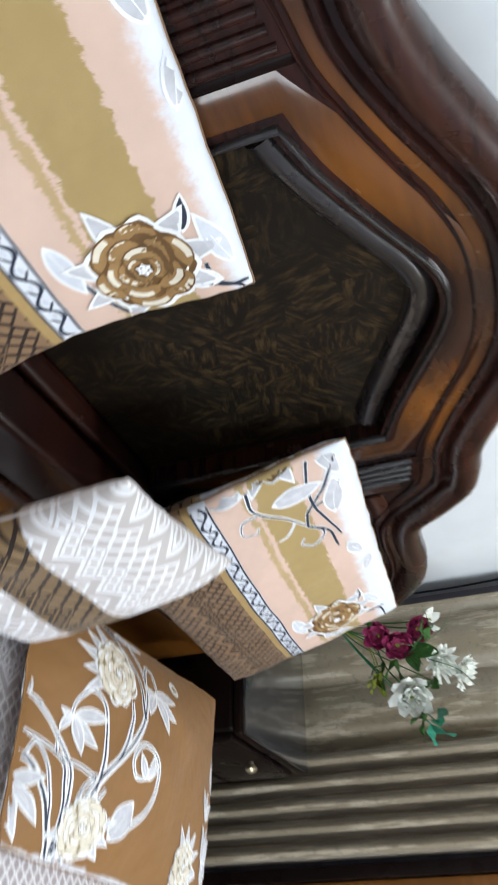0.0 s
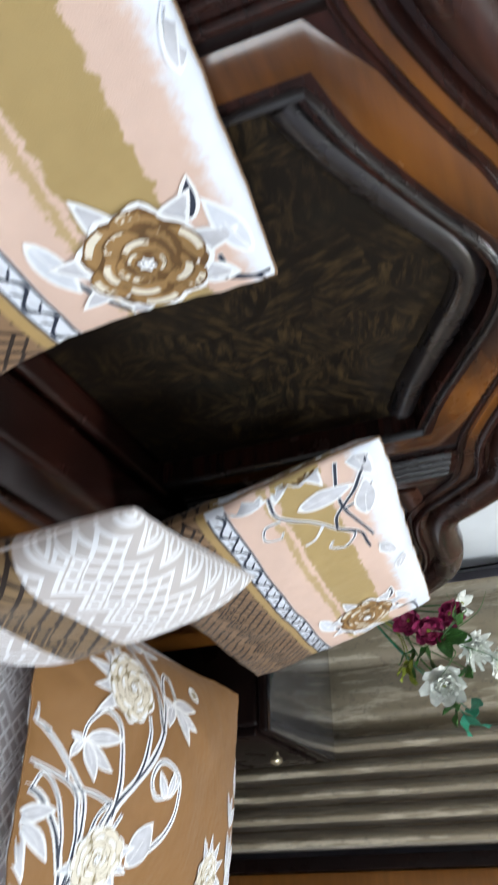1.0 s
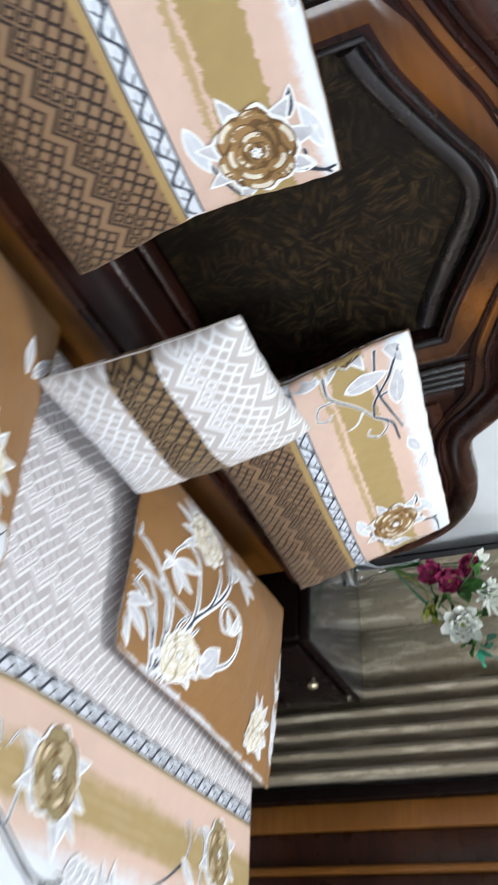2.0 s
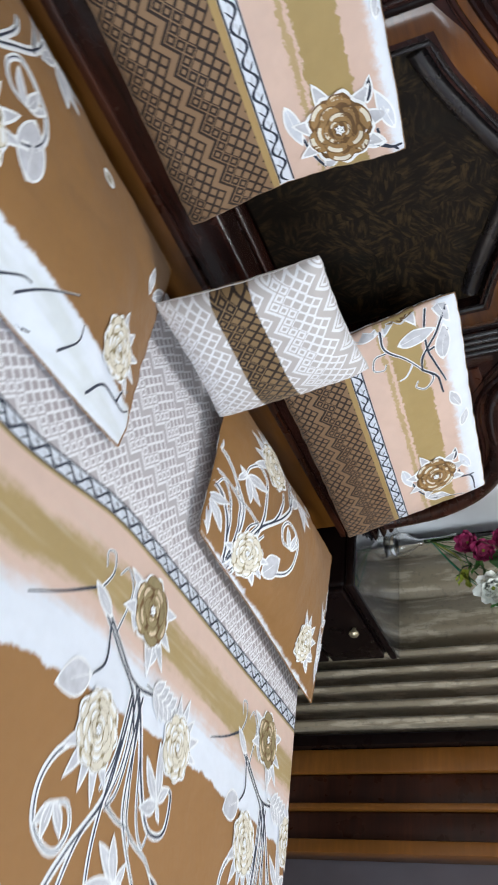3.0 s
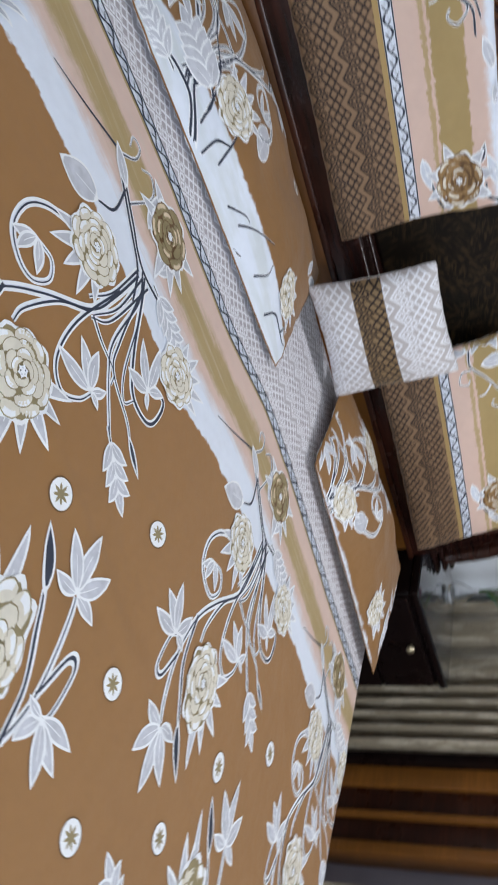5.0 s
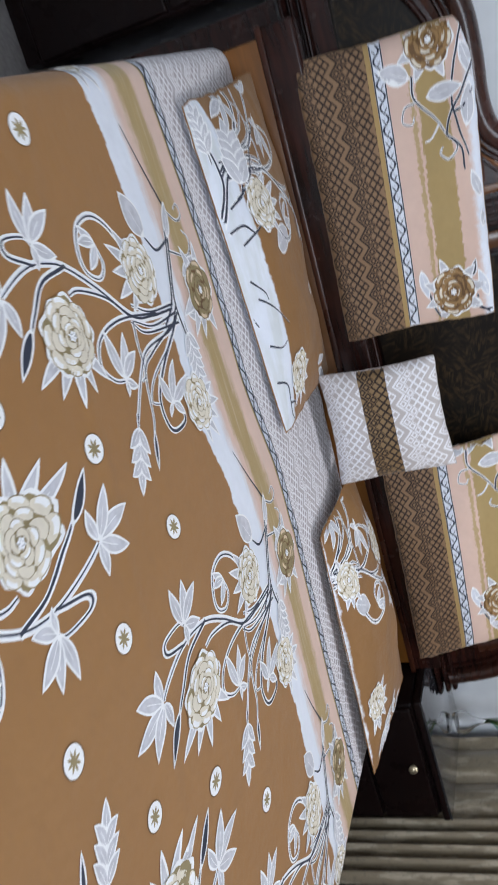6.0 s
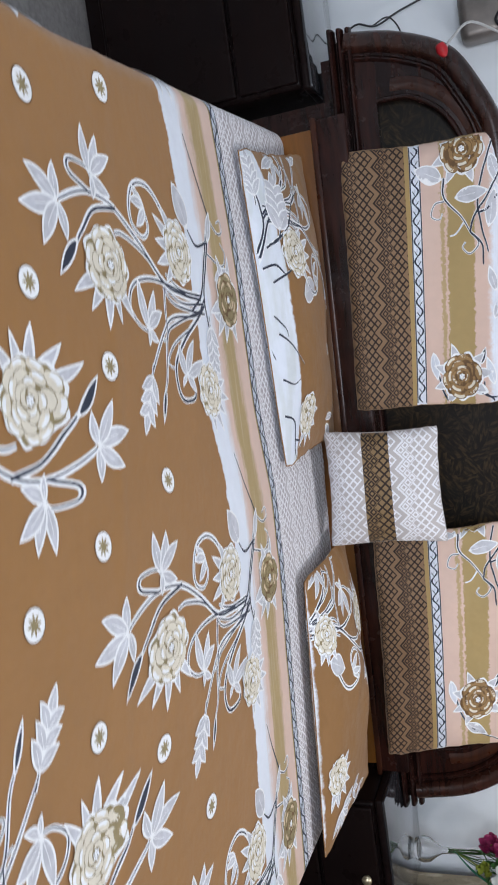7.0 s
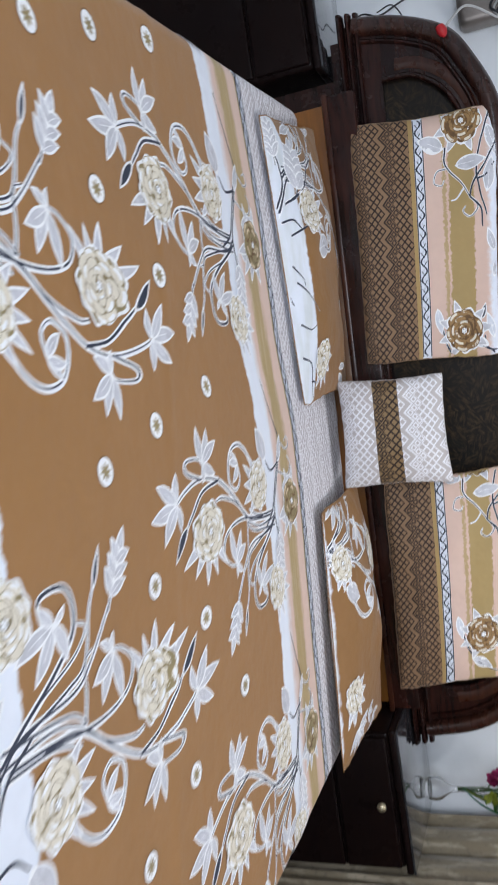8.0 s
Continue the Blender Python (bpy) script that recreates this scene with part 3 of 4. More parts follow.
def unwarp(x, y):
    px, py = x, y
    for _ in range(4):
        a, b = pull(px, py)
        px, py = x - a, y - b
    return px, py


def grid(name, fn, us, vs, mat, parent, label="", uvfn=None):
    verts = [fn(u, v) for v in vs for u in us]
    uvs = [(uvfn(u, v) if uvfn else (u, v)) for v in vs for u in us]
    n = len(us)
    faces = [(j * n + i, j * n + i + 1, (j + 1) * n + i + 1, (j + 1) * n + i) for j in range(len(vs) - 1) for i in range(n - 1)]
    return from_lists(name, verts, faces, [mat], None, parent, label, uvs)


def seq(a, b, n):
    return [a + (b - a) * i / n for i in range(n + 1)]


sheet = thing("bedsheet", "brown cotton bedsheet printed with white and cream flowers", "bedsheet", (0.13, -1.1, 0.3))
us = seq(-0.98, -0.60, 76) + seq(-0.60, 0.84, 120)[1:] + seq(0.84, 1.40, 110)[1:]
vs = seq(Y_FOOT, Y_FOOT + 0.06, 12) + seq(Y_FOOT + 0.06, Y_BACK - 0.06, 210)[1:] + seq(Y_BACK - 0.06, Y_BACK, 14)[1:]
cloth = grid("cloth", sheet_at, us, vs, M_SHEET, sheet, uvfn=unwarp)
sol = cloth.modifiers.new("thick", "SOLIDIFY")
sol.thickness, sol.offset = 0.0015, -1


# ---- printed motifs ----
class Print:
    """Collects flat printed shapes on a surface."""

    def __init__(self, surface, move=None):
        self.f, self.move = surface, move or (lambda x, y: (x, y))
        self.pieces = []

    def piece(self, name, label=""):
        self.v, self.q, self.k = [], [], []
        self.pieces.append((name, label, self.v, self.q, self.k))

    def pt(self, x, y, h):
        x, y = self.move(x, y)
        self.v.append(self.f(x, y, 0.0004 + h * 0.3))
        return len(self.v) - 1

    def face(self, ids, k):
        self.q.append(ids)
        self.k.append(k)

    def disc(self, cx, cy, fn, h, k, n=28, rings=3):
        """A round shape: fn(angle) is its radius."""
        c = self.pt(cx, cy, h)
        prev = None
        for j in range(1, rings + 1):
            row = []
            for i in range(n):
                a = 2 * math.pi * i / n
                r = fn(a) * j / rings
                row.append(self.pt(cx + r * math.cos(a), cy + r * math.sin(a), h))
            for i in range(n):
                if prev:
                    self.face((prev[i], row[i], row[(i + 1) % n], prev[(i + 1) % n]), k)
                else:
                    self.face((c, row[i], row[(i + 1) % n]), k)
            prev = row

    def strip(self, line, widths, h, k):
        rows = []
        n = len(line)
        for i, p in enumerate(line):
            t = (line[min(i + 1, n - 1)] - line[max(i - 1, 0)])
            t = t.normalized() if t.length > 1e-9 else Vector((1, 0, 0))
            w = widths[i] if isinstance(widths, list) else widths
            rows.append([self.pt(p.x - t.y * w * s, p.y + t.x * w * s, h) for s in (-1, 0, 1)])
        for a, b in zip(rows, rows[1:]):
            self.face((a[0], a[1], b[1], b[0]), k)
            self.face((a[1], a[2], b[2], b[1]), k)

    def leaf(self, x, y, ang, length, width, fill=GR, rim=WH, vein=WH, h=0.0018, bend=0.0):
        self.piece("printed_bud" if fill == NA else "printed_leaf")
        a = radians(ang)
        line, w0, w1 = [], [], []
        for i in range(11):
            t = i / 10
            b = bend * math.sin(math.pi * t)
            line.append(Vector((x + length * t * math.cos(a) - b * math.sin(a), y + length * t * math.sin(a) + b * math.cos(a), 0)))
            prof = math.sin(math.pi * t ** 0.85) ** 0.9 if 0 < t < 1 else 0
            w0.append(width / 2 * prof + 0.0002)
            w1.append(max(0.0002, width / 2 * prof - 0.0036))
        self.strip(line, w0, h, rim)
        self.strip(line[1:-1], w1[1:-1], h + 0.0003, fill)
        if vein is not None:
            self.strip(line[1:-4], 0.0006, h + 0.0005, vein)

    def stem(self, pts, width=0.006, dark=0.0012, h=0.0012, taper=0.6, core=NA):
        self.piece("printed_stem")
        line = spline([(p[0], p[1], 0) for p in pts], 7)
        n = len(line)
        ws = [width * (1 + (taper - 1) * i / n) for i in range(n)]
        self.strip(line, ws, h, WH)
        self.strip(line, [w * 0.34 for w in ws], h + 0.0002, PA)
        if dark:
            self.strip([p + Vector((0.0008, 0.0, 0)) for p in line], [min(0.0026, dark * (1.7 - 1.1 * i / n)) for i in range(n)], h + 0.0004, core)

    def rose(self, x, y, r, ground=TA, petal=CR, rim=WH, h=0.006, turn=0.0, edge=WH):
        self.piece("printed_rose", "brown printed rose" if ground == BR else "")
        rnd = random.Random(int(abs(x) * 9999) + int(abs(y) * 7777))
        self.disc(x, y, lambda a: r * (1.0 + 0.055 * math.cos(9 * a + turn) + 0.03 * math.sin(5 * a)), h, rim, 45, 4)
        self.disc(x, y, lambda a: r * (0.90 + 0.06 * math.cos(9 * a + turn) + 0.03 * math.sin(5 * a)), h + 0.0005, ground, 45, 4)
        rings = ((0.74, 6, 0.19), (0.50, 5, 0.18), (0.30, 3, 0.15), (0.18, 3, 0.08)) if ground == BR else ((0.76, 9, 0.165), (0.54, 7, 0.150), (0.35, 5, 0.130), (0.20, 3, 0.095))
        for ring, (rr, n, fat) in enumerate(rings):
            off = rnd.uniform(0, 6.28)
            for i in range(n):
                mid_a = off + 2 * math.pi * (i + rnd.uniform(-0.16, 0.16)) / n
                span = 2 * math.pi / n * rnd.uniform(0.44, 0.60)
                skew = rnd.uniform(-0.08, 0.08)
                line, ws = [], []
                for k in range(9):
                    t = k / 8 * 2 - 1
                    rad = r * (rr + 0.05 * (1 - t * t) + skew * t)
                    line.append(Vector((x + rad * math.cos(mid_a + span * t), y + rad * math.sin(mid_a + span * t), 0)))
                    ws.append(r * fat * (1 - t * t) ** 0.5 * rnd.uniform(0.88, 1.0) + 0.0003)
                self.piece("printed_petal")
                hh = h + 0.0009 + 0.0012 * ring + 0.0001 * i
                self.strip(line, ws, hh, ground)
                self.strip(line[:], [max(0.0002, w - r * (0.028 if ground == BR else 0.020)) for w in ws], hh + 0.00004, petal)
                lit = [p + (p - Vector((x, y, 0))).normalized() * w * 0.45 for p, w in zip(line, ws)]
                self.strip(lit[2:-2], [w * (0.34 if ground == BR else 0.36) for w in ws[2:-2]], hh + 0.00008, edge if rnd.random() < (0.85 if ground == BR else 0.7) else petal)
        self.piece("printed_heart")
        self.disc(x, y, lambda a: r * (0.13 + 0.03 * math.cos(6 * a)), h + 0.0056, rim, 18, 1)
        for i in range(5):
            a = 1.256 * i
            self.disc(x + r * 0.07 * math.cos(a), y + r * 0.07 * math.sin(a), lambda b: r * 0.022, h + 0.0058, NA if i % 2 else GR, 6, 1)

    def spray(self, x, y, angles, length, width, **k):
        for i, a in enumerate(angles):
            self.leaf(x, y, a, length * (0.9 + 0.2 * ((a * 7) % 10) / 10), width, h=0.0018 + 0.0006 * i, **k)

    def fan(self, x, y, tips, width):
        """Leaves from one node to their tips."""
        for i, (tx, ty) in enumerate(tips):
            ln = math.hypot(tx - x, ty - y)
            self.leaf(x, y, math.degrees(math.atan2(ty - y, tx - x)), ln, min(width, ln * 0.45), h=0.0020 + 0.0006 * i, bend=0.003 * (-1) ** i)

    def wheat(self, x0, y0, x1, y1, pairs=3, length=0.050, width=0.022):
        ax = math.degrees(math.atan2(y1 - y0, x1 - x0))
        ux, uy = math.cos(radians(ax)), math.sin(radians(ax))
        full = math.hypot(x1 - x0, y1 - y0)
        self.stem([(x0 - ux * 0.012, y0 - uy * 0.012), ((x0 + x1) / 2, (y0 + y1) / 2), (x1 - ux * 0.02, y1 - uy * 0.02)], 0.004, 0.0007, h=0.0012)
        self.leaf(x1 - ux * length, y1 - uy * length, ax, length, width, h=0.0016)
        for i in range(pairs):
            d = (full - length * 0.9) * (1 - (i + 0.6) / pairs)
            px, py = x0 + ux * d, y0 + uy * d
            for s in (-1, 1):
                self.leaf(px, py, ax + s * 40, length * (0.86 + 0.06 * i), width, h=0.0022 + 0.0006 * i + 0.0002 * (s > 0), bend=-s * 0.004)

    def bud(self, x0, y0, x1, y1, w=0.022):
        ax = math.degrees(math.atan2(y1 - y0, x1 - x0))
        ln = math.hypot(x1 - x0, y1 - y0)
        self.leaf(x0, y0, ax, ln, w, fill=NA, vein=None, h=0.0020)

    def dot(self, x, y, rx=0.0205):
        self.piece("printed_dot")
        self.disc(x, y, lambda a: rx * 1.10, 0.0009, BR, 24, 2)
        self.disc(x, y, lambda a: rx, 0.0014, WH, 24, 2)
        self.disc(x, y, lambda a: rx * (0.50 + 0.22 * math.cos(8 * a)), 0.0019, TA, 32, 2)

    def made(self, parent):
        rose = None
        for name, label, v, q, k in self.pieces:
            under = rose if name in ("printed_petal", "printed_heart") else parent
            ob = from_lists(name, v, q, PRINTS, k, under, label)
            if name == "printed_rose":
                rose = ob


# places in a bouquet, from its brown rose's foot: x across the bed, y towards the headboard
ROSES = ((-0.03, -0.326, 0.057), (-0.07, -0.062, 0.056), (0.18, -0.003, 0.053))


def bouquet(surface, move, parent, brown=True, skip=()):
    s = Print(surface, move)
    for i, (x, y, r) in enumerate(ROSES):
        if i in skip:
            continue
        base = 235 if y < -0.2 else (300 if x > 0 else 150)
        s.spray(x, y, (base + 60, base + 85, base + 110, base + 135, base + 160), r * 1.75, 0.023)
        s.rose(x, y, r)
    if brown:
        s.spray(0.007, 0.155, (20, 340, 315, 285, 200, 160), 0.105, 0.028)
        s.rose(0.007, 0.155, 0.058, BR, TA, edge=BU)
    # long stems from the trunk
    s.stem([(0.01, 0.016), (0.002, -0.071), (-0.014, -0.138), (-0.076, -0.213), (-0.118, -0.279), (-0.130, -0.351), (-0.108, -0.417)], 0.0085, 0.0014)
    s.stem([(-0.016, -0.145), (-0.055, -0.193), (-0.080, -0.258), (-0.080, -0.290)], 0.0068, 0.0013)
    s.stem([(-0.117, -0.269), (-0.107, -0.339), (-0.076, -0.374), (-0.056, -0.392)], 0.006, 0.0016)
    s.stem([(-0.129, -0.341), (-0.149, -0.378), (-0.168, -0.375), (-0.165, -0.338), (-0.15, -0.325)], 0.0055, 0.0011)
    s.stem([(-0.110, -0.085), (-0.151, -0.117), (-0.169, -0.155), (-0.160, -0.198), (-0.127, -0.221), (-0.098, -0.219), (-0.083, -0.190), (-0.099, -0.166), (-0.129, -0.171)], 0.0066, 0.0009)
    s.stem([(0.002, -0.05), (-0.018, -0.177), (-0.007, -0.252), (0.028, -0.276), (0.057, -0.253), (0.068, -0.221)], 0.0062, 0.0012)
    s.stem([(0.009, 0.034), (0.039, -0.015), (0.045, -0.122), (0.07, -0.167), (0.133, -0.232)], 0.0070, 0.0014)
    s.stem([(0.032, 0.003), (0.054, -0.109), (0.074, -0.155), (0.141, -0.178), (0.167, -0.194)], 0.0055, 0.0012)
    s.stem([(0.02, 0.03), (0.045, -0.01), (0.083, -0.084), (0.123, -0.135), (0.166, -0.140), (0.189, -0.120), (0.186, -0.073), (0.150, -0.075)], 0.0078, 0.0034)
    s.stem([(0.003, 0.023), (-0.005, -0.07), (-0.029, -0.129)], 0.0055, 0.0013)
    s.stem([(0.018, 0.024), (0.018, -0.074), (-0.006, -0.140)], 0.0055, 0.0013)
    s.stem([(0.037, 0.025), (0.022, -0.104), (-0.006, -0.147)], 0.0055, 0.0013)
    s.stem([(-0.006, -0.14), (0.03, -0.15), (0.075, -0.155), (0.085, -0.175)], 0.0050, 0.0010)
    s.stem([(0.03, 0.01), (0.06, -0.04), (0.09, -0.13), (0.12, -0.165), (0.135, -0.14)], 0.0048, 0.0010)
    s.stem([(-0.148, 0.119), (-0.06, 0.066), (0.009, 0.034), (0.09, 0.043), (0.16, 0.04)], 0.006, 0.0036, taper=0.5)
    s.stem([(-0.14, 0.105), (-0.06, 0.056), (0.0, 0.022), (0.03, -0.03)], 0.005, 0.0036)
    s.stem([(-0.10, 0.085), (-0.09, 0.03), (-0.115, 0.0)], 0.0035, 0.0024)
    s.stem([(-0.145, 0.117), (-0.123, 0.153), (-0.129, 0.182), (-0.149, 0.178), (-0.142, 0.155)], 0.0036, 0.0009)
    s.stem([(-0.08, 0.078), (-0.06, 0.15), (-0.085, 0.18), (-0.105, 0.16)], 0.0035, 0.0008)
    s.stem([(-0.148, 0.119), (-0.22, 0.085), (-0.29, 0.06)], 0.0024, 0.0016)
    # sprays of leaves, ears and buds
    s.fan(-0.105, -0.420, ((-0.157, -0.413), (-0.145, -0.482), (-0.094, -0.512), (-0.045, -0.474), (-0.055, -0.413)), 0.028)
    s.fan(-0.155, -0.328, ((-0.224, -0.330), (-0.216, -0.292), (-0.190, -0.262), (-0.130, -0.282), (-0.120, -0.335)), 0.025)
    s.fan(-0.131, -0.168, ((-0.162, -0.200), (-0.138, -0.216), (-0.098, -0.208)), 0.020)
    s.fan(0.064, -0.224, ((-0.018, -0.238), (0.0, -0.186), (0.036, -0.166), (0.086, -0.192), (0.092, -0.230)), 0.026)
    s.fan(0.148, -0.098, ((0.084, -0.046), (0.122, -0.012), (0.090, -0.118), (0.166, -0.122), (0.180, -0.066)), 0.026)
    s.wheat(0.131, -0.23, 0.230, -0.290)
    s.bud(0.160, -0.191, 0.220, -0.219, 0.015)
    s.bud(-0.062, -0.388, -0.008, -0.446)
    s.wheat(0.053, 0.046, 0.175, 0.04, 4, 0.050, 0.023)
    if brown:
        s.leaf(-0.115, 0.0, 205, 0.085, 0.055)
        s.leaf(-0.10, 0.09, 150, 0.07, 0.026)
        s.leaf(-0.03, 0.10, 110, 0.08, 0.028)
        s.leaf(0.03, 0.07, 70, 0.07, 0.026)
    s.made(parent)


def braid(surface, move, a, b, w, parent, step=0.05):
    """A white border with a waving navy vine along x from a to b at y = 0."""
    s = Print(surface, move)
    n = int((b - a) / step * 12)
    xs = [a + (b - a) * i / n for i in range(n + 1)]
    s.piece("printed_twist")
    s.strip([Vector((x, w * 0.30 * math.sin(2 * math.pi * (x - a) / step), 0)) for x in xs], [w * (0.045 + 0.05 * abs(math.sin(2 * math.pi * (x - a) / step))) for x in xs], 0.0014, NA)
    s.piece("printed_curl")
    for i in range(int((b - a) / step * 2)):
        sg, x = (-1) ** i, a + step * (0.25 + 0.5 * i)
        if x + step * 0.3 > b:
            break
        s.strip([Vector((x + step * t, sg * w * (-0.30 + 1.3 * t), 0)) for t in (-0.02, 0.10, 0.22, 0.30)], [0.0004, w * 0.05, w * 0.035, 0.0003], 0.0016, NA)
        s.strip([Vector((x - step * (0.14 - t), sg * w * (0.02 - 0.7 * t), 0)) for t in (0.0, 0.08, 0.16, 0.26)], [0.0004, w * 0.09, w * 0.08, 0.0004], 0.0015, PA)
    for sg in (-1, 1):
        s.piece("printed_line")
        s.strip([Vector((x, sg * w * 0.47, 0)) for x in xs], w * 0.055, 0.0014, NA)
    s.made(parent)


for k in (-1, 0, 1, 2):
    bouquet(sheet_at, lambda x, y, k=k: warp(x - 0.30 + 0.60 * k, y - 0.016 * soft_step((-0.34 - y) / 0.07) - 0.94), sheet)
for k in (-1, 0, 1, 2):
    bouquet(sheet_at, lambda x, y, k=k: warp(-0.18 - x + 0.60 * k, -1.844 - y + 0.050 * soft_step((-0.34 - y) / 0.07)), sheet)
for k in (-1, 0, 1):
    for x, y in ((0.01, -1.187), (0.061, -1.404), (0.109, -1.581), (-0.182, -1.311), (-0.295, -1.476)):
        if -0.64 < x + 0.6 * k < 1.02:
            s = Print(sheet_at, lambda a, b, k=k: warp(a + 0.6 * k, b))
            s.dot(x, y)
            s.made(sheet)
braid(sheet_at, lambda x, y: warp(x, y - 0.688), -0.90, 1.34, 0.030, sheet)


# ---- pillows ----
class Pillow:
    """A stuffed pillow spanned by four corners; its face is measured in metres, u along and v up."""

    def __init__(self, bl, br, tr, tl, width, height, thick, seed, pinch=0.03, rounded=0.025, power=0.42, back=0.6, dv=0.0, bend=0.0, pipe=None):
        # the four given points are where the rounded corners end
        pts = [Vector(p) for p in (bl, br, tr, tl)]
        mid = sum(pts, Vector()) / 4
        self.c = [mid + (q - mid) * (1.0 + 2.2 * rounded) for q in pts]
        self.w, self.h, self.t, self.seed, self.pinch, self.round, self.power = width, height, thick, seed, pinch, rounded, power
        self.back, self.dv, self.bend, self.pipe = back, dv, bend, pipe
        self.n = ((self.c[1] - self.c[0]).cross(self.c[3] - self.c[0])).normalized()

    def at(self, u, v, lift=0.0, side=1):
        a, b = min(max(u / self.w, 0.0), 1.0), min(max(v / self.h, 0.0), 1.0)
        # the seams draw in between the corners
        ia = self.pinch * math.sin(math.pi * b) * (2 * a - 1) * abs(2 * a - 1)
        ib = self.pinch * math.sin(math.pi * a) * (2 * b - 1) * abs(2 * b - 1)
        ka, kb = abs(2 * a - 1), abs(2 * b - 1)
        cut = max(0.0, ka + kb - 1.62) / 0.38
        ia += 0.006 * noise.noise((v * 30, self.seed, 2.0)) * (2 * a - 1)
        ib += 0.006 * noise.noise((u * 30, self.seed, 7.0)) * (2 * b - 1)
        ia += self.round * cut * cut * (1 if a > 0.5 else -1)
        ib += self.round * cut * cut * (1 if b > 0.5 else -1)
        a2, b2 = a - ia, b - ib
        p = (self.c[0] * (1 - a2) + self.c[1] * a2) * (1 - b2) + (self.c[3] * (1 - a2) + self.c[2] * a2) * b2
        ra = max(0.0, 1 - abs(2 * a - 1) ** 2.6) ** self.power
        rb = max(0.0, 1 - abs(2 * b - 1) ** 2.6) ** self.power
        h = self.t * ra * rb
        s = self.seed
        lump = 0.014 * noise.noise((u * 5, v * 5, s)) + 0.006 * noise.noise((u * 12, v * 12, s + 3))
        edge = min(a, 1 - a, b, 1 - b)
        crease = 0.009 * noise.noise((u * 26, v * 26, s + 9)) * max(0.0, 1 - edge / 0.16)
        h += (lump + crease) * ra * rb
        return p + self.n * (side * h + lift - self.bend * math.sin(math.pi * b))

    def front(self, u, v, lift=0.0):
        return self.at(u, v, lift)

    def build(self, name, label, mat, group):
        lo = min(p.z for p in self.c)
        ob = thing(name, label, "pillow" if "pillow" in name else "cushion", (sum(p.x for p in self.c) / 4, sum(p.y for p in self.c) / 4, lo), group=group)
        def ease(n):
            return [0.5 - 0.5 * math.cos(math.pi * i / n) for i in range(n + 1)]
        us, vs = [self.w * t for t in ease(54)], [self.h * t for t in ease(40)]
        grid("front_cover", lambda u, v: self.at(u, v), us, vs, mat, ob, uvfn=lambda u, v: (u, v + self.dv))
        grid("back_cover", lambda u, v: self.at(u, v, 0, -self.back), us, vs, mat, ob)
        bm = bmesh.new()
        rim = [(u, 0) for u in us] + [(self.w, v) for v in vs[1:]] + [(u, self.h) for u in us[::-1][1:]] + [(0, v) for v in vs[::-1][1:]]
        tube(bm, [self.at(u, v) for u, v in rim], 0.0016, 6)
        part("seam_piping", bm, self.pipe or mat, ob)
        return ob


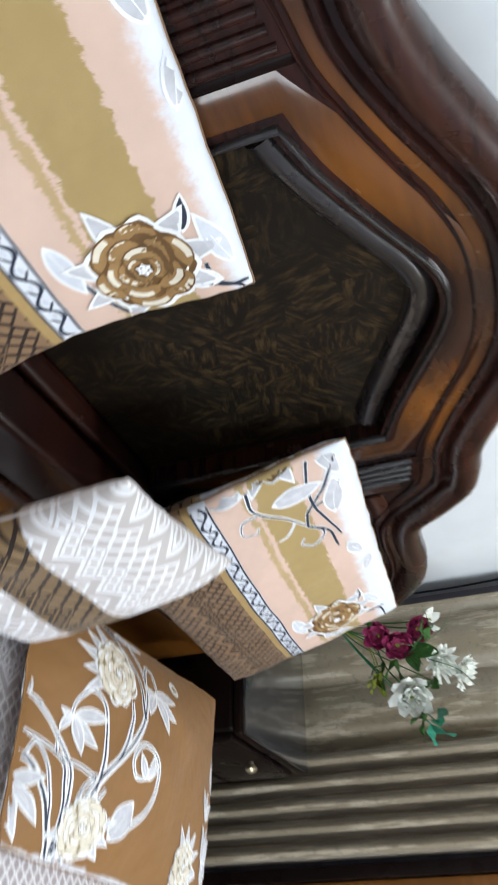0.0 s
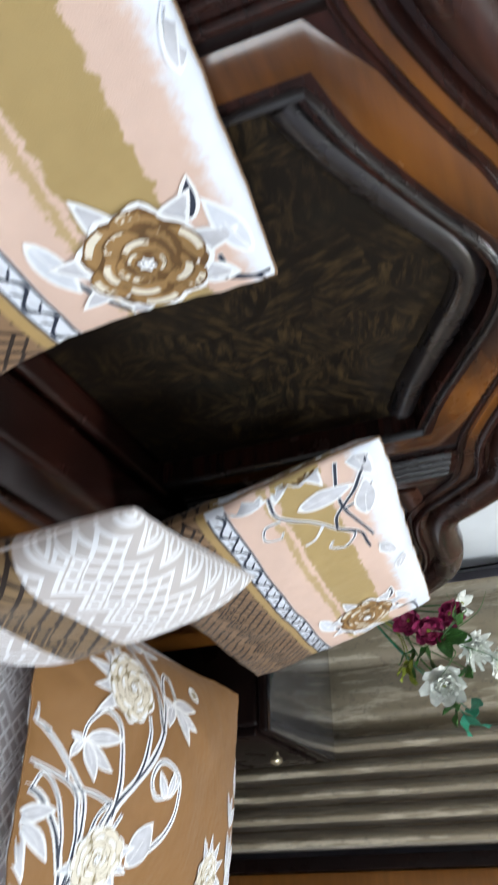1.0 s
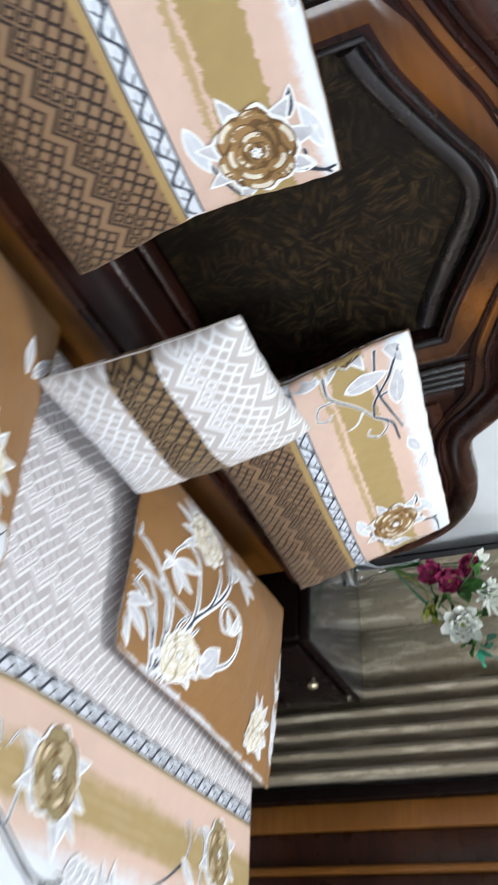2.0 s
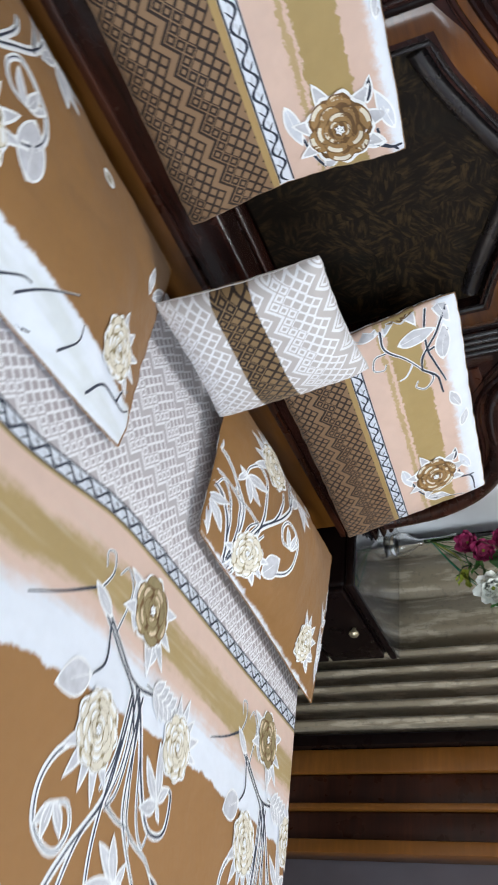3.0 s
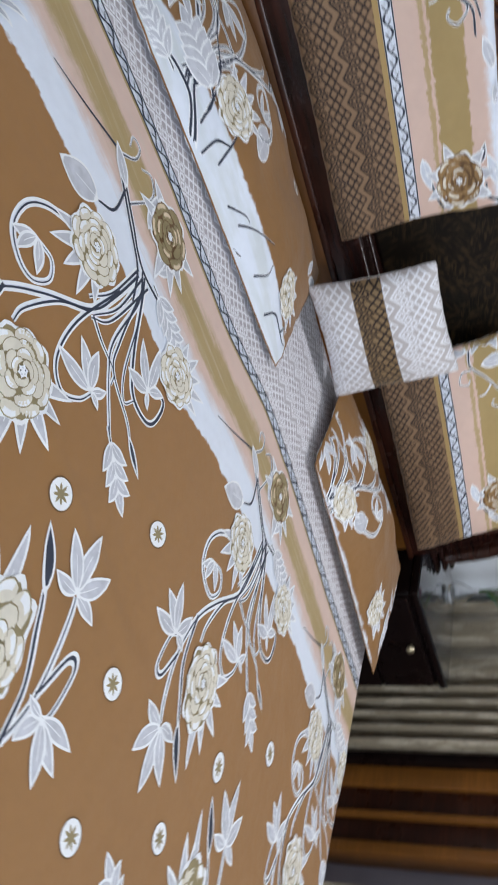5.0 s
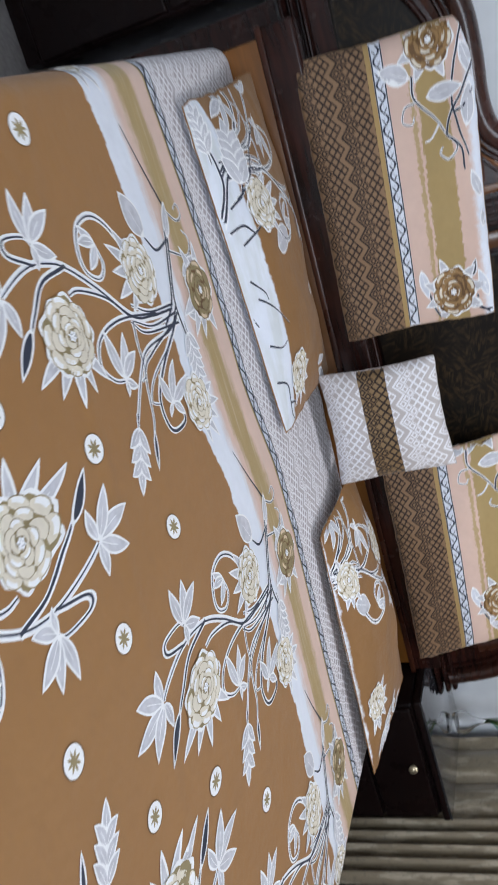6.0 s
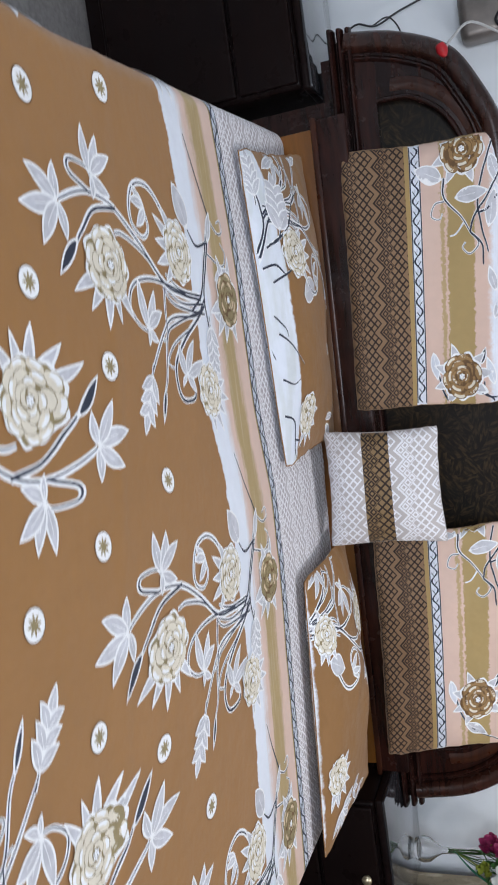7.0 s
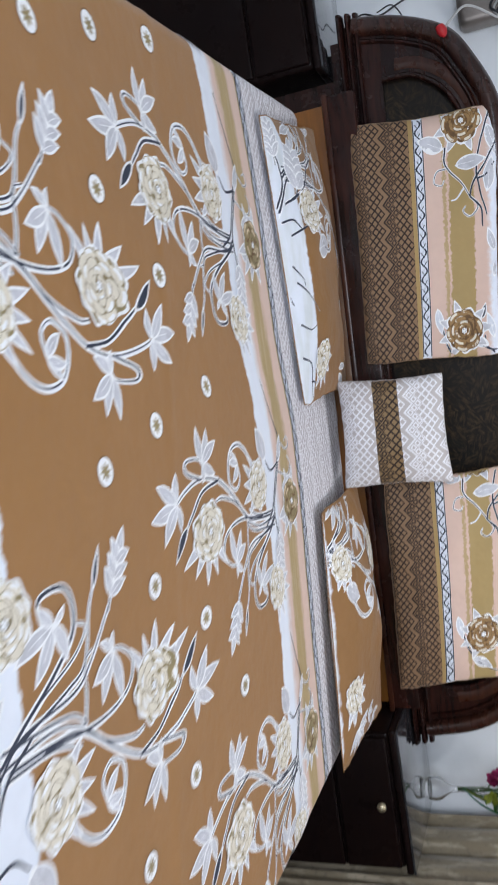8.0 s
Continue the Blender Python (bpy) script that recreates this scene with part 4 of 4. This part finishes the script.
def upright(bl, br, tr, tl, seed, label, slide=0.0, sunk=0.0, bend=0.0):
    P = Pillow(bl, br, tr, tl, 0.69, 0.465, 0.034, seed, 0.012, 0.012, back=1.2 if bend else 1.6, dv=sunk, bend=bend)
    ob = P.build("pillow", label, M_UPRIGHT, "upright pillows against the headboard")
    braid(P.front, lambda x, y: (x, y + 0.217 - sunk), 0.006, 0.684, 0.030, ob, 0.052)

    def on(u, v, lift):
        return P.at(u, v, lift if 0.004 < u < P.w - 0.004 and v < P.h - 0.004 else -0.006)
    s = Print(on, lambda x, y: (x - slide, y - sunk))
    for x, y, ang in ((0.614, 0.345, (95, 60, 130, 200, 250, 290, 330)), (0.035, 0.352, (230, 290, 330, 20))):
        s.spray(x, y, ang, 0.105, 0.034)
        s.rose(x, y, 0.064, BR, MI, edge=CR)
    s.bud(0.585, 0.405, 0.54, 0.42, 0.020)
    s.stem([(0.10, 0.30), (0.15, 0.30), (0.20, 0.345), (0.245, 0.375)], 0.005, 0.0016)
    s.stem([(0.16, 0.30), (0.165, 0.272), (0.195, 0.262), (0.205, 0.285), (0.19, 0.295)], 0.0035, 0.0008)
    s.stem([(0.245, 0.375), (0.275, 0.40), (0.30, 0.375), (0.285, 0.352), (0.27, 0.36)], 0.004, 0.001)
    s.stem([(0.02, 0.44), (0.12, 0.405), (0.20, 0.40), (0.30, 0.43)], 0.0045, 0.003)
    s.stem([(0.20, 0.40), (0.19, 0.43), (0.16, 0.455)], 0.0045, 0.003)
    s.stem([(0.215, 0.36), (0.245, 0.335), (0.25, 0.315)], 0.003, 0.0)
    s.stem([(0.63, 0.415), (0.66, 0.42), (0.685, 0.45), (0.76, 0.455)], 0.003, 0.0026)
    s.stem([(0.655, 0.40), (0.67, 0.43), (0.675, 0.46)], 0.003, 0.003)
    s.stem([(0.60, 0.27), (0.66, 0.29), (0.72, 0.34), (0.76, 0.42)], 0.004, 0.002)
    s.stem([(0.10, 0.462), (0.16, 0.425), (0.21, 0.385), (0.245, 0.375)], 0.005, 0.004)
    s.stem([(0.245, 0.375), (0.28, 0.41), (0.33, 0.415)], 0.004, 0.0032)
    s.leaf(0.105, 0.295, 245 - 360, 0.09, 0.05)
    s.leaf(0.155, 0.33, 95, 0.10, 0.042)
    s.leaf(0.24, 0.43, 170, 0.10, 0.04)
    s.leaf(0.055, 0.43, 20, 0.10, 0.036)
    s.leaf(0.40, 0.455, 200, 0.07, 0.03)
    s.leaf(0.47, 0.45, 160, 0.06, 0.028)
    s.leaf(0.64, 0.45, 200, 0.08, 0.03, fill=PA)
    s.leaf(0.66, 0.43, 250, 0.07, 0.03, fill=PA)
    s.leaf(0.545, 0.255, 10, 0.08, 0.03, fill=PA)
    s.leaf(0.69, 0.30, 60, 0.09, 0.036)
    s.made(ob)
    return ob


upright((-0.672, -0.170, 0.702), (0.004, -0.165, 0.664), (0.030, -0.082, 1.026), (-0.664, -0.088, 1.100), 2.0, "upright pillow in a brown, pink and olive rose-printed case", bend=0.026)
upright((0.372, -0.160, 0.660), (0.998, -0.172, 0.632), (0.992, -0.070, 0.978), (0.364, -0.072, 1.038), 7.0, "upright pillow in a rose-printed case sagging at its outer end", 0.085, 0.026)

LL = Pillow((-0.622, -0.618, 0.566), (0.086, -0.576, 0.566), (0.060, -0.195, 0.594), (-0.690, -0.170, 0.594), 0.70, 0.45, 0.056, 11.0, 0.02, 0.015, 0.8, pipe=M_CASE)
LR = Pillow((0.376, -0.545, 0.562), (1.048, -0.588, 0.536), (1.045, -0.195, 0.566), (0.345, -0.215, 0.588), 0.68, 0.43, 0.056, 15.0, 0.02, 0.015, 0.8, pipe=M_CASE)
for P, cx, cy, mt, name in ((LL, 0.165, 0.070, M_LYING, "flat brown and white flower-printed pillow lying on the sheet"), (LR, 0.146, 0.000, M_LYING_EDGE, "flat brown flower-printed pillow lying at the bed's edge")):
    ob = P.build("pillow", name, mt, "flat pillows on the sheet")

    def inside(u, v, lift, P=P):
        return P.at(u, v, lift if 0.004 < u < P.w - 0.004 and 0.004 < v < P.h - 0.004 else -0.004)
    bouquet(inside, lambda x, y, cx=cx, cy=cy: (cx - x, cy - y), ob, brown=False, skip=(0, 2) if P is LL else (1, 2))
    s = Print(inside)
    if P is LL:
        s.spray(0.600, 0.120, (30, 60, 90, 0, 330), 0.088, 0.022)
        s.rose(0.600, 0.120, 0.050)
        s.leaf(0.655, 0.30, 60, 0.085, 0.024)
        s.leaf(0.640, 0.29, 95, 0.070, 0.020)
        s.wheat(0.19, 0.085, 0.045, 0.12, 4, 0.070, 0.038)
        s.stem([(0.215, 0.03), (0.19, 0.085), (0.10, 0.105)], 0.004, 0.0022)
        s.stem([(0.215, 0.03), (0.175, 0.13), (0.12, 0.19), (0.09, 0.27)], 0.004, 0.0020)
        s.stem([(0.40, 0.025), (0.43, 0.06), (0.48, 0.10)], 0.0022, 0.0014)
        s.stem([(0.36, 0.02), (0.39, 0.045), (0.41, 0.05)], 0.0018, 0.0012)
        s.stem([(0.29, 0.03), (0.275, 0.08), (0.265, 0.11)], 0.003, 0.0022)
        s.stem([(0.50, 0.02), (0.515, 0.05), (0.51, 0.075)], 0.0022, 0.0014)
        s.stem([(0.58, 0.015), (0.60, 0.05), (0.66, 0.055), (0.69, 0.075)], 0.0024, 0.0016)
        s.stem([(0.64, 0.052), (0.655, 0.085), (0.67, 0.095)], 0.0024, 0.0014)
        s.leaf(0.33, 0.14, 100, 0.10, 0.060)
    else:
        s.spray(0.50, 0.065, (60, 90, 120, 30, 0, 330), 0.085, 0.022)
        s.rose(0.50, 0.065, 0.046)
        s.spray(0.595, 0.085, (20, 50, 80, -10, -40, 110), 0.080, 0.022)
        s.spray(0.585, 0.16, (40, 70, 100), 0.070, 0.020)
        s.spray(0.62, 0.22, (60, 90, 20), 0.08, 0.022)
        s.spray(0.52, 0.05, (-20, 10, 190), 0.07, 0.018)
        s.spray(0.150, 0.060, (200, 240, 330, 350, 20), 0.085, 0.022)
        s.rose(0.150, 0.060, 0.050)
        s.leaf(0.215, 0.055, 60, 0.085, 0.055)
    s.dot(0.475 if P is LL else 0.385, 0.365, 0.015)
    s.made(ob)

C = Pillow((0.046, -0.305, 0.596), (0.350, -0.295, 0.576), (0.370, -0.224, 0.868), (0.062, -0.270, 0.878), 0.34, 0.34, 0.052, 21.0, 0.030, 0.008, power=0.44)
C.build("cushion", "small square cushion in white lattice cotton with a brown stripe", M_CUSHION, "")


# ---- nightstands ----
def nightstand(x0, x1, y0, y1, top, label, knobs=True):
    ob = thing("nightstand", label, "nightstand", ((x0 + x1) / 2, (y0 + y1) / 2, 0), group="nightstands beside the bed")
    body = part("body", box(bmesh.new(), x0 + 0.012, x1 - 0.012, y0 + 0.014, y1, 0.05, top - 0.030, 0.016, 4), M_BLACK, ob)
    part("top_board", box(bmesh.new(), x0, x1, y0, y1 + 0.004, top - 0.028, top - 0.007, 0.008, 3), M_BLACK, ob)
    part("glass_sheet", box(bmesh.new(), x0 + 0.002, x1 - 0.002, y0 + 0.002, y1, top - 0.0065, top, 0.0015), M_SMOKE, ob, "dark reflecting glass sheet")
    part("plinth", box(bmesh.new(), x0 + 0.03, x1 - 0.03, y0 + 0.04, y1, 0.0, 0.05), M_BLACK, ob)
    for z0, z1 in ((top - 0.205, top - 0.040), (0.07, top - 0.215)):
        dr = part("drawer", box(bmesh.new(), x0 + 0.022, x1 - 0.022, y0 - 0.004, y0 + 0.016, z0, z1, 0.006, 3), M_BLACK, ob)
        if not knobs:
            continue
        bm = bmesh.new()
        lathe(bm, [(0.004, -0.010), (0.005, 0.0), (0.007, 0.008), (0.013, 0.012), (0.0145, 0.018), (0.011, 0.024), (0.004, 0.027)], (0, 0, 0), 18)
        for v in bm.verts:
            v.co = Vector(((x0 + x1) / 2 + 0.002 + v.co.x, y0 - 0.004 - v.co.z, (z0 + z1) / 2 + 0.050 + v.co.y))
        part("knob", bm, M_BRASS, dr, "pale brass knob")
    return ob


nightstand(1.095, 1.548, -0.258, 0.19, 0.617, "blackish wooden nightstand with a reflecting glass top")
nightstand(-1.36, -0.862, -0.165, 0.19, 0.648, "plain blackish wooden nightstand close to the bed", False)

# ---- vase and silk flowers ----
VX, VY = 1.455, 0.085
vase = thing("vase", "clear glass vase with a round foot on the nightstand", "vase", (VX, VY, 0.617))
bm = bmesh.new()
lathe(bm, [(0.030, 0.001), (0.036, 0.010), (0.040, 0.028), (0.036, 0.048), (0.022, 0.066), (0.011, 0.085), (0.009, 0.12), (0.010, 0.17), (0.016, 0.205), (0.0145, 0.205), (0.0085, 0.17), (0.0075, 0.12), (0.009, 0.085), (0.018, 0.066), (0.030, 0.046), (0.034, 0.028), (0.030, 0.014), (0.010, 0.010)], (VX, VY, 0.617), 28)
part("glass_body", bm, M_GLASS, vase)
posy = thing("flower_bunch", "bunch of magenta and white silk flowers in a glass vase", "flowers", (VX, VY, 0.66))


def petal(bm, at, m, length, width, curl=0.3):
    rows = []
    for i in range(6):
        t = i / 5
        w = width * (math.sin(math.pi * (0.12 + 0.80 * t)) ** 0.8) * 0.5
        z = curl * length * t * t
        rows.append([bm.verts.new(Vector(at) + m @ Vector((length * t, s * w, z - 0.25 * abs(s) * w + 0.004 * math.sin(9 * t + 5 * s)))) for s in (-1, 0, 1)])
    for a, b in zip(rows, rows[1:]):
        for k in (0, 1):
            bm.faces.new((a[k], a[k + 1], b[k + 1], b[k]))


def flower(at, face, n, length, width, mat, layers, seed, curl=0.35, centre=M_YELLOW):
    rnd = random.Random(seed)
    q = Vector(face).normalized().to_track_quat("Z", "Y").to_matrix()
    bm = bmesh.new()
    for L in range(layers):
        for i in range(n):
            an = 2 * math.pi * (i + 0.5 * (L % 2)) / n + rnd.uniform(-0.12, 0.12)
            up = 0.15 + 0.42 * L + rnd.uniform(-0.1, 0.1)
            m = q @ Matrix.Rotation(an, 3, "Z") @ Matrix.Rotation(-up, 3, "Y")
            petal(bm, at, m, length * (1 - 0.16 * L) * rnd.uniform(0.85, 1.1), width, curl)
    f = part("flower", bm, mat, posy)
    bm = bmesh.new()
    bmesh.ops.create_icosphere(bm, subdivisions=2, radius=length * 0.14, matrix=Matrix.Translation(Vector(at) + q @ Vector((0, 0, length * 0.10))))
    part("flower_centre", bm, centre, f)
    bm = bmesh.new()
    start = Vector((VX + rnd.uniform(-0.004, 0.004), VY + rnd.uniform(-0.004, 0.004), 0.72))
    end = Vector(at) - q @ Vector((0, 0, 0.004))
    tube(bm, spline([start, start + Vector((0, 0, 0.10)), start.lerp(end, 0.6) + Vector((0, 0, 0.02)), end], 6), 0.002, 6)
    part("stem", bm, M_LEAF, posy)


flower((1.400, 0.030, 0.955), (-0.5, -0.4, 0.6), 6, 0.042, 0.034, M_MAGENTA, 2, 1)
flower((1.400, -0.005, 0.905), (-0.7, -0.4, 0.2), 6, 0.042, 0.036, M_MAGENTA, 2, 2)
flower((1.390, 0.020, 0.865), (-0.7, -0.2, -0.1), 6, 0.040, 0.034, M_MAGENTA, 2, 3)
flower((1.425, 0.055, 0.985), (-0.3, 0.0, 0.9), 6, 0.036, 0.026, M_PETAL, 1, 4)
flower((1.410, -0.055, 1.000), (-0.6, -0.5, 0.5), 12, 0.052, 0.016, M_PETAL, 3, 5, 0.2)
flower((1.400, -0.130, 0.925), (-0.7, -0.6, 0.1), 8, 0.056, 0.040, M_PETAL, 3, 6, 0.3)
flower((1.440, -0.075, 1.045), (-0.2, -0.5, 0.9), 12, 0.048, 0.016, M_PETAL, 2, 7, 0.2)
rnd = random.Random(12)
for k, (x, y, z, mt, ln, wd) in enumerate(((1.40, -0.045, 0.90, M_LEAF, 0.07, 0.035), (1.41, -0.02, 0.93, M_LEAF, 0.08, 0.04), (1.39, -0.075, 0.86, M_YELLOW, 0.06, 0.035), (1.39, -0.09, 0.85, M_YELLOW, 0.05, 0.03), (1.42, -0.19, 0.97, M_TEAL, 0.07, 0.035), (1.41, -0.20, 0.96, M_TEAL, 0.06, 0.03), (1.42, -0.10, 0.98, M_LEAF, 0.07, 0.03), (1.40, 0.0, 0.98, M_LEAF, 0.07, 0.03), (1.41, -0.18, 0.95, M_LEAF, 0.06, 0.03), (1.39, -0.05, 0.87, M_LEAF, 0.07, 0.032))):
    bm = bmesh.new()
    q = Euler((rnd.uniform(-0.6, 0.6), rnd.uniform(-0.9, 0.4), rnd.uniform(2.6, 5.2))).to_matrix()
    petal(bm, (x, y, z), q, ln, wd, 0.25)
    petal(bm, (x, y, z), Matrix.Rotation(0.9, 3, "X") @ q, ln * 0.8, wd * 0.9, 0.25)
    tube(bm, spline([(VX, VY, 0.74), (VX, VY + (y - VY) * 0.4, 0.82), (x, y, z)], 5), 0.0015, 5)
    part("leaf", bm, mt, posy)
bm = bmesh.new()
for k in range(9):
    a = rnd.uniform(2.0, 5.0)
    base = Vector((1.40, -0.03, 0.93))
    tip = base + Vector((math.cos(a) * 0.09, math.sin(a) * 0.13, rnd.uniform(-0.02, 0.16)))
    tube(bm, spline([base, base.lerp(tip, 0.5) + Vector((0, 0, 0.03)), tip], 5), 0.0016, 5, 0.2)
part("grass_blades", bm, M_LEAF, posy)


# ---- clutter above and beside the headboard ----
def cable(name, pts, r, mat, label):
    bm = bmesh.new()
    tube(bm, spline(pts, 10), r, 7)
    return tagged(part(name, bm, mat), label, "cable")


fan = thing("wall_fitting", "dull brown-grey metal fitting with loose wires on the wall", "wall fitting", (-1.0, 0.2, 1.12))
bm = bmesh.new()
box(bm, -1.14, -0.985, 0.16, 0.238, 1.02, 1.26, 0.025, 3)
part("case", bm, M_METAL, fan)
for k in range(5):
    bm = bmesh.new()
    tube(bm, spline([(-1.10 + 0.025 * k, 0.15, 1.24 - 0.01 * k), (-1.06 + 0.02 * k, 0.13 - 0.006 * k, 1.17), (-1.02 + 0.012 * k, 0.14, 1.12 + 0.008 * k), (-0.985 + 0.006 * k, 0.135, 1.14)], 8), 0.004, 6)
    part("loose_wire", bm, M_CABLE if k % 2 else M_BLACKC, fan)
cable("plug_cable", [(-0.955, 0.14, 1.20), (-0.93, 0.02, 1.14), (-0.945, -0.09, 1.06), (-0.905, -0.125, 1.01), (-0.885, -0.135, 0.995)], 0.0035, M_CABLE, "pale grey cable ending in a red plug")
plug = thing("red_plug", "small red plastic plug hanging before the headboard", "plug", (-0.877, -0.13, 0.98))
bm = bmesh.new()
lathe(bm, [(0.005, -0.018), (0.012, -0.015), (0.015, 0.0), (0.011, 0.011), (0.005, 0.018)], (0, 0, 0), 16)
for v in bm.verts:
    v.co = Matrix.Rotation(radians(70), 3, "Y") @ v.co + Vector((-0.880, -0.135, 0.985))
part("plug_body", bm, M_RED, plug)
cable("wall_wire", [(-1.10, 0.225, 0.66), (-1.13, 0.215, 0.72), (-1.11, 0.21, 0.78), (-1.14, 0.22, 0.86), (-1.17, 0.228, 1.0), (-1.2, 0.23, 1.3)], 0.003, M_BLACKC, "thin black wire hanging on the wall")
cable("thin_wire", [(-1.03, -0.01, 0.80), (-1.06, 0.04, 0.84), (-1.02, 0.07, 0.865), (-0.97, 0.04, 0.84), (-0.96, 0.02, 0.80)], 0.0022, M_BLACKC, "thin black wire looped over the headboard's end")
cable("wire_by_curtain", [(1.66, 0.234, 0.70), (1.665, 0.230, 1.0), (1.66, 0.234, 1.3), (1.668, 0.232, 2.0)], 0.003, M_BLACKC, "thin black wire running down the white wall")
